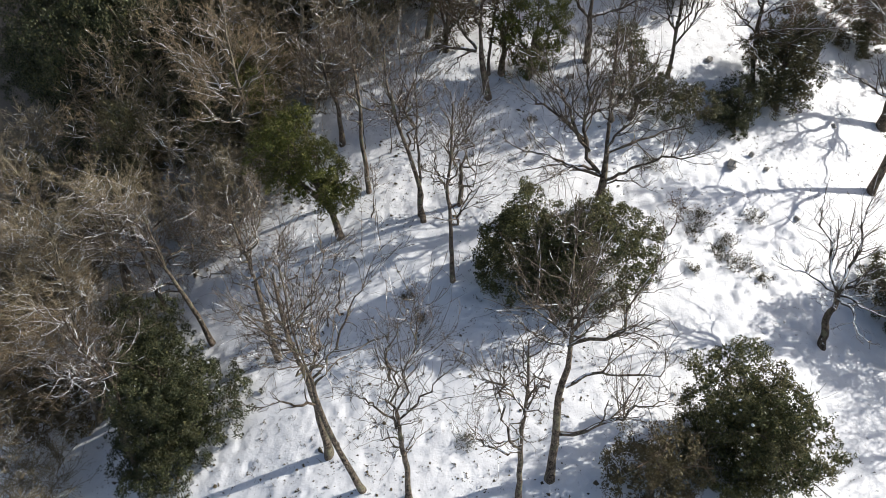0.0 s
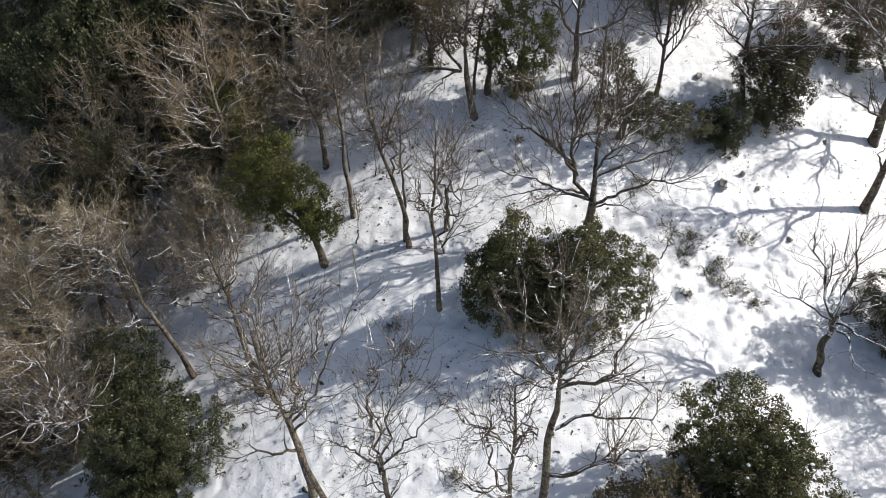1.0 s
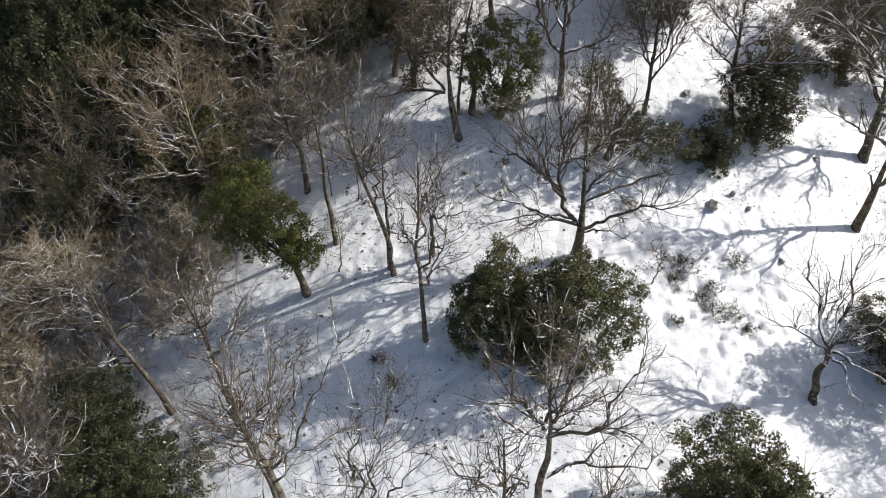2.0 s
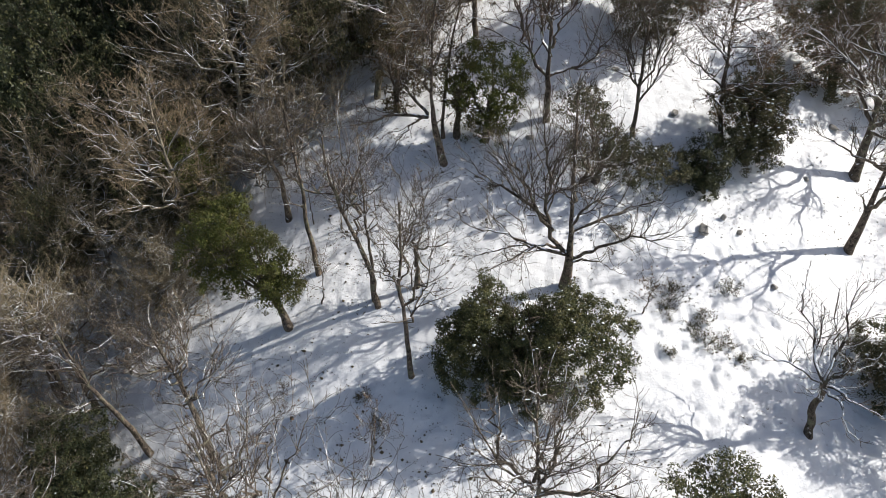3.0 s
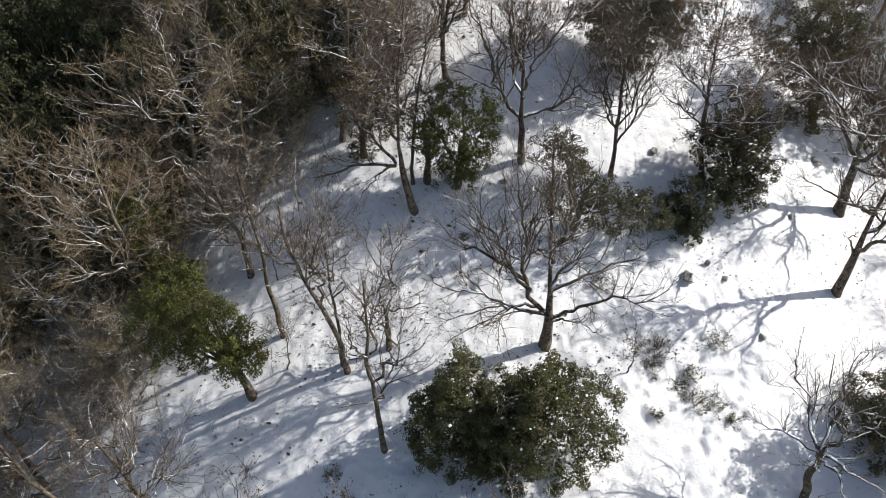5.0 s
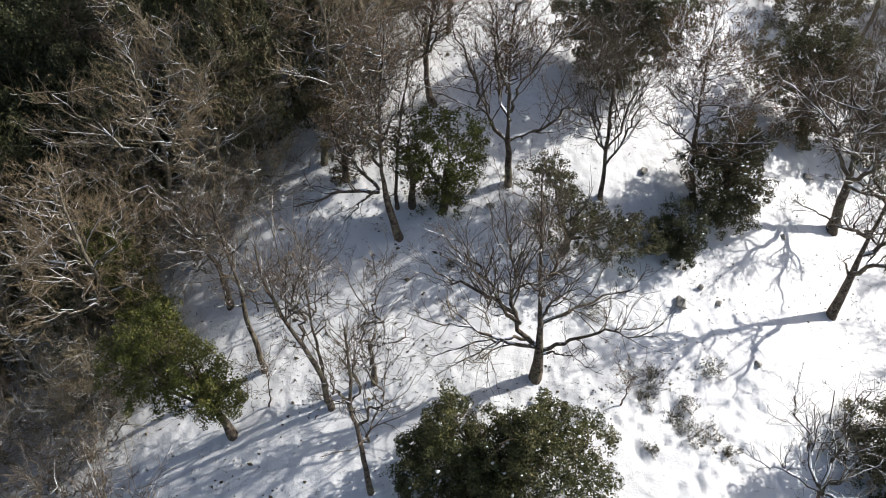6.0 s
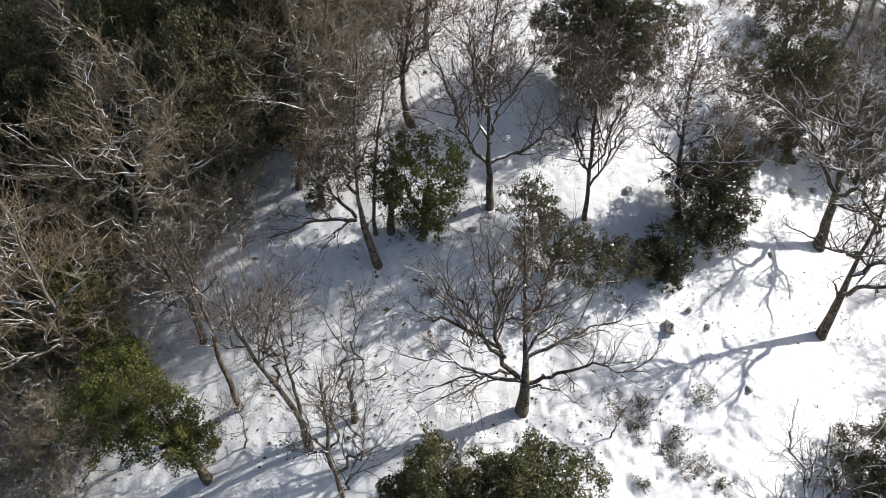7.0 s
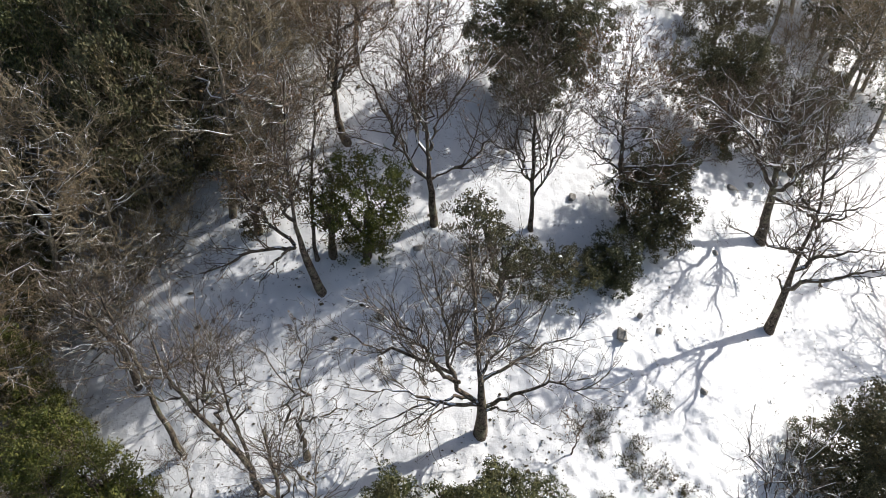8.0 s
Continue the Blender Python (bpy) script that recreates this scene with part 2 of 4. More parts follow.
def lattice(x, y, seed):
    """Smooth random values on a unit lattice."""
    i, j = np.floor(x).astype(int), np.floor(y).astype(int)
    u, v = x - i, y - j
    u, v = u * u * (3 - 2 * u), v * v * (3 - 2 * v)

    def value(a, b):
        h = np.sin(a * 127.1 + b * 311.7 + seed * 74.7) * 43758.5453
        return h - np.floor(h)

    return (value(i, j) * (1 - u) + value(i + 1, j) * u) * (1 - v) + (value(i, j + 1) * (1 - u) + value(i + 1, j + 1) * u) * v


def axis_steps(lo, hi, step, reach):
    core = np.arange(lo, hi, step)
    out, d = [], step
    edge = 0.0
    while edge < reach:
        d *= 1.22
        edge += d
        out.append(edge)
    out = np.array(out)
    return np.concatenate([lo - out[::-1], core, hi - step + out])


def relief(x, y):
    z = 0.14 * (lattice(x * 0.45, y * 0.45, 1) - 0.5) + 0.05 * (lattice(x * 1.3, y * 1.3, 2) - 0.5)
    z = z + (0.042 - 0.016 * np.tanh((x - 8) / 3)) * (lattice(x * 3.1, y * 3.1, 3) - 0.5)
    pits = np.maximum(lattice(x * 4.2 + 0.3 * lattice(x * 2, y * 2, 9), y * 4.2, 4) - 0.80, 0)
    dents = np.maximum(lattice(x * 3.7 + 0.4 * lattice(x * 1.7, y * 1.7, 12), y * 3.7, 7) - 0.66, 0)
    rough = np.exp(-((x - 11.5) ** 2 + (y - 19.3) ** 2) / 14) + 0.5 * np.exp(-((x - 21) ** 2 + (y - 38) ** 2) / 30)
    away = np.maximum(np.abs(x - 6) - 18, np.abs(y - 19) - 16)
    away2 = np.maximum(np.abs(x - 6) - 19, np.abs(y - 22) - 19)
    return (z - 0.45 * pits) * np.clip(1 - away / 5, 0, 1) - dents * (0.16 + 0.55 * rough) * np.clip(1 - away2 / 3, 0, 1)


def ground_height(x, y):
    x, y = np.asarray(x, float), np.asarray(y, float)
    return slope(x, y) + relief(x, y)


def wood_edge(y):
    """The x up to which the close wood stands."""
    return np.interp(y, [8, 14, 18, 22, 25, 28, 30, 32, 35, 38, 42, 60], [-15, -14.5, -12.4, -10.4, -8.2, -5.8, -2.0, 1.4, 4.0, 5.6, 7.2, 10.0])


def build_ground():
    xs, ys = axis_steps(-12, 25, 0.115, 420), axis_steps(6, 38, 0.115, 420)
    gx, gy = np.meshgrid(xs, ys)
    verts = np.stack([gx, gy, ground_height(gx, gy)], -1).reshape(-1, 3)
    i = np.arange(len(ys) - 1)[:, None] * len(xs) + np.arange(len(xs) - 1)[None]
    quads = np.stack([i, i + 1, i + 1 + len(xs), i + len(xs)], -1)
    mesh = mesh_from("ground", verts, quads.reshape(-1, 4))
    # mask of the floor painted dark inside the wood to deepen its shade
    inside = np.clip((wood_edge(gy) - gx - 5.0) / 6.0 + 0.7 * (lattice(gx * 0.8, gy * 0.8, 31) - 0.5), 0, 1).astype(np.float32)
    inside = inside * np.clip((50 - wood_edge(gy) + gx) / 8, 0, 1) * np.clip((62 - gy) / 8, 0, 1) * np.clip((gy - 4) / 6, 0, 1)
    mesh.attributes.new("litter", "FLOAT", "POINT").data.foreach_set("value", inside.astype(np.float32).ravel())
    mesh.materials.append(SNOW)
    tagged(new("ground", mesh), "snow-covered hillside with litter and dead grass showing through, browned inside the wood as its shade", "ground", "", "structure")


build_ground()


# ---- bare oaks ----
def root(name, x, y, label, category, group):
    ob = new(name)
    ob.location = (x, y, float(ground_height(x, y)) - 0.03)
    return tagged(ob, label, category, group)


def bare_oak(at, r, trunk, more, twigs, snow, brown, seed, label, limbs=(), lines=(), group="bare oaks on the slope", bark=None, fine=None, split=True, bushy=1.0, stout=1.0, heavy=1.15, taper=None, fork=None, steep=(15, 62), kind="oak_tree"):
    """A leafless oak: its trunk, every main limb, the branches on them and the twigs."""
    rng = np.random.default_rng(seed)
    tree = root(kind, *at, label, "tree" if kind == "oak_tree" else "shrub", group)
    bark, fine = bark or BARK[snow], fine or TWIGS[brown]
    count = 16
    stem = curve_through([(0, 0, -0.25), *trunk], count, rng, 0.03)
    r = r * 0.86
    top = trunk[-1][2]
    up = np.clip(stem[:, 2] / top, 0, 1)
    girth = r * (1 - (taper or (0.78 if len(trunk) > 2 else 0.42)) * up ** 0.9) * (1 + 0.32 * np.exp(-np.maximum(stem[:, 2], 0) / 0.3))
    below = girth.copy()
    if fork:
        girth = girth * (1 - 0.42 / (1 + np.exp(-(stem[:, 2] - fork - 0.25) * 5)))
    v, q = tubes(stem[None], girth[None], 11)
    swell = 1 + 0.28 * (lattice(v[:, 2] * 5 + v[:, 0] * 9, v[:, 1] * 9, seed) - 0.5)[:, None]
    core = np.stack([np.interp(v[:, 2], stem[:, 2], stem[:, c]) for c in (0, 1)] + [v[:, 2]], 1)
    part("trunk", mesh_from("trunk", core + (v - core) * swell, q), bark, tree)
    number, reach, low, high = more
    plan = list(limbs)
    for n in range(number):
        h = top * (low + (high - low) * (n + rng.random()) / number)
        plan.append((h, rng.uniform(0, 360) if n else 200.0, rng.uniform(*steep), reach * rng.uniform(0.7, 1.15) * (1.15 - 0.4 * h / top)))
    paths, widths, arms = [], [], []
    crooked = [np.asarray(line, float) for line in lines]
    for h, turn, rise, length in plan:
        f = float(np.interp(h, stem[:, 2], np.arange(count)))
        start = np.array([np.interp(f, np.arange(count), stem[:, c]) for c in range(3)])
        a, e = radians(turn), radians(rise)
        way = np.array([math.cos(a) * math.cos(e), math.sin(a) * math.cos(e), math.sin(e)])
        sag = np.array([0, 0, -0.10 * length * math.cos(e)])
        crooked.append(np.stack([start, start + way * length * 0.5 + sag, start + way * length]))
    main = len(lines) + len(limbs)
    for n, line in enumerate(crooked):
        length = float(np.linalg.norm(np.diff(line, axis=0), axis=1).sum())
        wide = float(np.interp(line[0, 2], stem[:, 2], below))
        line = curve_through(line, 14, rng, (0.05 if n < len(lines) else 0.10) * length ** 0.5)
        thick = min(wide * 0.70, (0.0115 * length + 0.014) * (heavy if n < main else 0.85))
        paths.append(line)
        widths.append(thick * np.linspace(1, 0.16, 14))
        v, q = tubes(line[None], widths[-1][None], 6)
        arms.append(part("limb", mesh_from("limb", v, q), bark, tree))
    # the leader above the fork bears branches too
    upper = stem[count // 2 :]
    leader = np.stack([np.interp(np.linspace(0, len(upper) - 1, 14), np.arange(len(upper)), upper[:, c]) for c in range(3)], 1)
    paths.append(leader)
    widths.append(np.interp(np.linspace(count // 2, count - 1, 14), np.arange(count), girth))
    paths, widths = np.stack(paths), np.stack(widths)
    lengths = np.linalg.norm(np.diff(paths, axis=1), axis=2).sum(1)
    b1, w1, o1 = sprout(rng, paths, widths, np.maximum((lengths * (3.3 if split else 2.6) + 2).astype(int), 4), 0.15, (18, 52), 0.50, 7 if split else 5, 0.25, 0.085, 0.5, 0.008)
    ends, wends, oends = sprout(rng, paths, widths, np.full(len(paths), 2), 0.97, (8, 26), 0.32, 7 if split else 5, 0.30, 0.03, 0.9, 0.008)
    b1, w1, o1 = np.concatenate([b1, ends]), np.concatenate([w1, wends]), np.concatenate([o1, oends])
    l1 = np.linalg.norm(np.diff(b1, axis=1), axis=2).sum(1)
    b2, w2, _ = sprout(rng, b1, w1, np.maximum((l1 * (2.9 if split else 3.3) * bushy + 1.5).astype(int), 2), 0.12, (20, 58), 0.52, 5 if split else 3, 0.34, 0.07, 0.6, 0.0052 * stout)
    l2 = np.linalg.norm(np.diff(b2, axis=1), axis=2).sum(1)
    b3, w3, _ = sprout(rng, b2, w2, np.maximum((l2 * (2.7 if split else 5.6) * twigs * bushy + 0.8).astype(int), 1), 0.12, (20, 58), 0.56, 3 if split else 2, 0.35, 0.04, 0.7, 0.0031 * stout)
    own = l1 > (0.9 if split else 1e9)
    for n in np.nonzero(own)[0]:
        v, q = tubes(b1[n : n + 1], w1[n : n + 1], 5)
        part("branch", mesh_from("branch", v, q), bark, arms[o1[n]] if o1[n] < len(arms) else tree)
    lying = snow_ridges(rng, paths[: len(arms)], widths[: len(arms)], 3 if split else 2, 0.24 + 0.22 * snow if split else 0.36)
    if split:
        lying = joined([lying, snow_ridges(rng, b1[own], w1[own], 2, 0.20 + 0.2 * snow)])
    part("clinging_snow", mesh_from("clinging_snow", *lying), LUMPS, tree, "broken ridges of snow along the limbs", "stuff")
    v, q = tubes(b1[~own], w1[~own], 3)
    part("branchwork", mesh_from("branchwork", v, q), BARK[0] if snow == 2 else bark, tree, "", "stuff")
    v, q = tubes(b2, w2, 3)
    if split:
        v, q = joined([(v, q), tubes(b3[:, :2], w3[:, :2], 3)])
    tips, tri = spikes(b3[:, -2:], w3[:, -2:] * 0.8)
    part("twig_crown", mesh_from("twig_crown", np.concatenate([v, tips]), q, tri + len(v)), fine, tree, "", "stuff")
    if brown and split:
        ends = b3[rng.random(len(b3)) < 0.26][:, -1]
        v, t = leaf_cards(rng, ends, 0.085, 0.05)
        part("withered_foliage", mesh_from("withered_foliage", v, None, t, False), DRY_LEAF, tree, "a few withered brown leaves", "stuff")
    return tree


def leaf_cards(rng, at, long, wide, out=None):
    """Folded leaves, two faces each, at the given points."""
    k = len(at)
    way = unit(rng.normal(size=(k, 3)) + np.array([0, 0, 0.15]))
    lie = unit(rng.normal(size=(k, 3))) if out is None else unit(out + 0.45 * rng.normal(size=(k, 3)))
    if out is not None:
        way = unit(way - 0.8 * lie * (way * lie).sum(1, keepdims=True) + 0.25 * out)
    side = unit(np.cross(way, lie))
    face = np.cross(side, way)
    size = rng.uniform(0.7, 1.25, (k, 1))
    tip, mid = at + way * long * size, at + way * long * 0.5 * size
    a, b = mid + side * wide * 0.5 * size + face * wide * 0.16, mid - side * wide * 0.5 * size + face * wide * 0.16
    verts = np.stack([at, a, tip, b], 1).reshape(-1, 3)
    i = np.arange(k)[:, None] * 4
    return verts, np.concatenate([i + [0, 1, 2], i + [0, 2, 3]], 1).reshape(-1, 3)


bare_oak(at=(0.55, 18.56), r=0.12, trunk=[(-0.1, 0.0, 1.9), (-0.2, 0.0, 4.4), (-0.2, 0.0, 5.9), (-0.2, 0.0, 7.5)], limbs=[(4.0, 157, 69, 2.3), (3.4, -34, 77, 3.5), (2.7, 20, 58, 2.5), (4.8, -160, 23, 1.1), (4.4, 57, 75, 2.8)], more=(4, 1.5, 0.5, 0.9), twigs=1, snow=0, brown=0, seed=1, bushy=0.72, label="slender bare oak with a curved trunk standing in snow")
bare_oak(at=(0.95, 22.01), r=0.12, trunk=[(-0.0, -0.0, 1.0), (-0.1, -0.0, 2.0)], limbs=[(1.9, 166, 79, 3.3), (1.9, -14, 79, 3.5), (1.7, 20, 25, 1.6)], more=(3, 1.3, 0.5, 1), twigs=0.8, snow=0, brown=0, seed=2, bushy=0.72, heavy=1.4, label="small bare oak forked low into two crooked limbs")
bare_oak(at=(-0.61, 21.53), r=0.13, trunk=[(-0.2, -0.0, 2.0), (-1.0, -0.2, 4.3), (-1.3, -0.3, 5.9), (-1.3, -0.3, 7.5)], limbs=[(3.5, 128, 84, 4.2), (4.3, -25, 76, 3.5), (5.3, 170, 59, 1.6)], more=(4, 1.4, 0.4, 0.95), twigs=0.9, snow=0, brown=0, seed=3, bushy=0.72, label="bare oak leaning over the snow with a long crooked trunk")
bare_oak(at=(-0.81, 21.83), r=0.09, trunk=[(0.0, 0.0, 2.2), (-0.1, -0.0, 4.0), (-0.1, -0.0, 5.8)], limbs=[(3.3, 37, 59, 1.8), (4.0, -120, 82, 3.0), (4.6, 43, 68, 1.6)], more=(3, 1.1, 0.5, 0.95), twigs=0.8, snow=0, brown=0, seed=4, bushy=0.72, label="thin bare oak beside a leaning one on the snow")
bare_oak(at=(-3.00, 23.42), r=0.13, trunk=[(-0.2, -0.1, 2.2), (-0.2, -0.1, 4.2), (-0.3, -0.1, 5.9), (-0.3, -0.1, 7.3)], limbs=[(3.8, 165, 75, 2.8), (5.1, -10, 68, 2.3), (5.9, 176, -26, 1.8), (4.2, 10, 4, 2.0)], more=(5, 1.8, 0.45, 0.98), twigs=1, snow=0, brown=0, seed=5, bushy=0.72, label="bare oak with a dark leaning trunk at the wood's edge")
bare_oak(at=(-4.36, 26.15), r=0.15, trunk=[(-0.1, -0.0, 1.9), (-0.5, -0.1, 3.8), (-0.5, -0.1, 5.2)], limbs=[(3.0, 166, 58, 2.4), (4.0, -8, 52, 2.2)], more=(5, 2, 0.5, 0.95), twigs=1, snow=0, brown=0, seed=6, label="bare oak with a dark trunk at the wood's edge")
bare_oak(at=(2.30, 27.29), r=0.18, trunk=[(-0.4, 0.0, 1.5), (-0.6, 0.0, 2.4), (-0.6, 0.0, 3.6), (-0.6, 0.0, 4.9), (-0.5, 0.0, 6.3), (-0.2, 0.0, 8.2)], lines=[[(-0.7, 0.0, 2.3), (-1.4, 0.2, 2.9), (-1.9, 0.3, 3.9), (-2.2, 0.5, 4.6)], [(-0.7, 0.0, 2.2), (-2.0, -0.2, 2.4), (-3.1, -0.4, 2.3), (-4.2, -0.6, 2.2)], [(-0.9, 0.0, 2.2), (-1.6, -0.3, 2.1), (-2.2, -0.6, 1.6), (-2.4, -0.9, 1.0)], [(-0.6, 0.0, 3.3), (-1.1, -0.2, 4.6), (-1.3, -0.4, 5.9)], [(-0.6, 0.0, 4.1), (-0.1, 0.3, 5.0), (0.3, 0.6, 5.8)], [(-0.5, 0.0, 1.7), (-0.1, 0.1, 1.9), (0.1, 0.1, 2.2)]], more=(13, 2.5, 0.45, 0.97), twigs=1.3, snow=0, brown=1, bushy=1.05, seed=7, fork=2.3, heavy=1.4, label="bare forked oak with a leaning trunk on the slope")
bare_oak(at=(2.30, 28.47), r=0.09, trunk=[(0.0, -0.0, 1.6), (0.1, -0.0, 2.8), (0.4, -0.0, 4.9), (0.7, -0.0, 6.8)], limbs=[(2.8, 16, 64, 2.3), (3.9, 153, 71, 2.1)], more=(7, 1.8, 0.4, 0.95), twigs=1.3, snow=0, brown=1, seed=8, label="slim bare oak with reddish twigs beside an evergreen")
bare_oak(at=(6.35, 21.21), r=0.22, trunk=[(0.0, 0.0, 1.6), (-0.1, 0.0, 2.7), (-0.2, 0.1, 4.1), (-0.3, 0.1, 5.3), (-0.4, 0.1, 6.7), (-0.5, 0.2, 7.9)], lines=[[(-0.1, 0.0, 1.6), (-0.7, 0.4, 2.6), (-0.9, 0.6, 3.7), (-1.1, 0.8, 5.5), (-1.3, 1.0, 6.8)], [(-0.7, 0.2, 2.6), (-1.6, 0.3, 3.4), (-2.3, 0.3, 4.9), (-2.9, 0.3, 6.4)], [(-0.8, 0.3, 2.9), (-2.0, 0.2, 4.0), (-3.1, 0.2, 5.0), (-3.7, 0.0, 5.7)], [(-0.1, 0.0, 2.5), (0.4, 0.1, 2.8), (1.6, -0.1, 3.2), (2.4, -0.1, 3.7), (2.9, -0.1, 4.4)], [(-0.1, 0.0, 2.9), (0.6, 0.2, 3.8), (1.3, 0.4, 4.4), (2.1, 0.6, 4.9)], [(0.0, 0.0, 1.4), (0.7, -0.4, 2.2), (1.8, -0.9, 3.0), (3.1, -1.6, 3.9)], [(0.0, 0.0, 1.3), (0.9, -0.9, 1.9), (1.3, -1.7, 2.1)], [(-0.1, 0.0, 1.6), (-0.7, 0.1, 1.9), (-1.8, 0.3, 2.2), (-3.1, 0.5, 2.2), (-3.9, 0.6, 2.9)], [(-0.1, 0.0, 1.6), (-1.3, 0.0, 2.0), (-2.5, -0.1, 2.0), (-3.5, -0.2, 1.9)], [(-0.2, 0.1, 3.8), (-0.1, -0.3, 5.0), (0.0, -0.5, 6.5), (-0.2, -0.8, 7.8)]], more=(6, 2.0, 0.45, 0.95), twigs=1.3, snow=0, brown=0, seed=9, fork=1.7, bushy=1.05, label="wide-spreading bare oak with many low limbs, snow in its forks")
bare_oak(at=(18.56, 23.10), r=0.205, trunk=[(0.0, 0.0, 2.2), (0.0, 0.0, 4.6), (0.0, 0.0, 5.8), (-0.3, 0.3, 7.4), (-0.5, 0.6, 8.8)], lines=[[(0.0, 0.0, 2.2), (0.2, -0.6, 3.3), (0.5, -1.4, 4.2), (0.8, -2.2, 4.9)], [(0.0, 0.0, 3.1), (0.7, -0.5, 3.8), (1.3, -1.0, 4.4), (1.9, -1.3, 4.5)], [(0.0, 0.0, 4.9), (-0.1, -0.6, 6.0), (0.2, -1.6, 7.2)], [(0.0, 0.0, 5.6), (-0.5, 0.2, 6.1), (-0.9, 0.3, 6.9), (-1.4, 0.4, 7.7)], [(-0.2, 0.2, 6.7), (0.2, 0.4, 7.7), (0.9, 0.2, 8.5)], [(0.0, 0.0, 2.0), (-0.3, 0.2, 2.6), (-0.3, 0.1, 3.0)], [(0.0, 0.0, 3.9), (-0.9, 0.0, 4.4), (-2.0, 0.1, 4.9), (-3.1, 0.3, 5.4)], [(0.0, 0.0, 5.3), (-1.3, -0.3, 6.2), (-2.7, -0.5, 7.0)]], more=(6, 2.0, 0.45, 0.98), twigs=1.5, snow=0, brown=0, seed=10, fork=2.3, heavy=2.0, label="bare oak with a leaning trunk casting a long shadow on snow")
bare_oak(at=(20.67, 27.04), r=0.255, trunk=[(-0.1, 0.1, 2.3), (-0.2, 0.2, 3.5), (-0.2, 0.3, 4.9), (-0.4, 0.4, 6.2), (-0.5, 0.5, 6.9)], lines=[[(-0.2, 0.2, 2.7), (-1.1, 0.7, 4.5), (-2.1, 1.4, 5.4), (-3.2, 2.2, 6.1)], [(-0.1, 0.1, 2.6), (0.0, -0.5, 3.4), (0.2, -1.2, 4.8), (0.3, -1.8, 5.8)], [(-0.3, 0.3, 4.6), (0.5, 0.2, 5.5), (1.3, 0.1, 6.5)], [(-0.2, 0.2, 3.5), (-0.9, 0.0, 4.1), (-2.0, -0.4, 4.7), (-2.9, -1.0, 5.4)], [(-0.1, 0.1, 2.3), (0.1, -0.7, 2.3), (0.3, -1.7, 2.7), (0.5, -2.9, 3.2)], [(-0.2, 0.2, 3.8), (-0.6, 1.5, 4.7), (-0.8, 2.5, 5.5)], [(-0.2, 0.3, 4.9), (-1.3, 0.3, 6.4), (-2.3, 0.2, 7.7)]], more=(14, 2.9, 0.45, 0.98), twigs=2.4, snow=2, brown=0, fine=TWIGS[1], seed=11, fork=2.8, heavy=1.9, bushy=1.45, label="thick bare oak with snow-lined spreading limbs")
bare_oak(at=(6.79, 28.70), r=0.17, trunk=[(-0.1, 0.0, 2.0), (-0.2, 0.0, 3.0), (-0.2, 0.0, 4.4), (-0.2, 0.1, 5.6), (0.0, 0.2, 8.6)], lines=[[(-0.2, 0.1, 2.1), (-1.1, 0.1, 3.3), (-1.6, 0.0, 4.4), (-2.1, 0.0, 5.9), (-2.3, 0.1, 7.0)], [(-0.1, 0.0, 2.1), (0.8, 0.0, 2.4), (1.7, 0.0, 2.7), (2.4, 0.0, 3.5), (2.8, 0.1, 4.6)], [(-0.1, 0.0, 2.9), (-0.4, 0.6, 3.9), (-0.6, 1.1, 5.2), (-0.9, 1.4, 7.4)], [(-0.1, 0.0, 3.3), (0.2, -0.5, 4.5), (0.6, -1.0, 5.5), (0.9, -1.2, 7.4)], [(-0.2, 0.0, 3.8), (-0.6, -0.4, 5.1), (-1.0, -0.8, 6.2), (-1.2, -0.9, 7.8)]], more=(16, 2.4, 0.45, 0.9), twigs=1.6, snow=1, brown=1, seed=12, steep=(35, 72), fork=2.1, bushy=1.15, heavy=1.4, label="bare oak with limbs curving up from a low fork")
bare_oak(at=(10.44, 27.88), r=0.11, trunk=[(-0.1, 0.0, 1.5), (-0.1, 0.1, 2.5), (-0.2, 0.1, 4.1), (-0.3, 0.2, 5.5), (-0.3, 0.2, 7.4)], lines=[[(-0.1, 0.1, 2.1), (-0.4, 0.4, 3.2), (-0.5, 0.6, 4.8), (-0.5, 0.7, 6.6)], [(-0.1, 0.0, 2.4), (0.2, -0.3, 3.8), (0.2, -0.5, 5.2), (0.2, -0.6, 6.8)], [(-0.1, 0.0, 1.5), (0.5, 0.1, 2.6), (0.9, 0.1, 4.0), (1.1, 0.2, 5.2)], [(-0.1, 0.1, 1.9), (-0.6, 0.0, 2.8), (-0.9, -0.1, 4.2), (-1.0, -0.1, 5.2)], [(-0.2, 0.1, 3.6), (-0.6, 0.0, 4.9), (-0.8, -0.1, 6.2)]], more=(12, 2.1, 0.3, 0.97), twigs=1.6, snow=0, brown=0, seed=13, steep=(45, 72), bushy=1.15, label="slender bare oak with upswept limbs on sunlit snow")
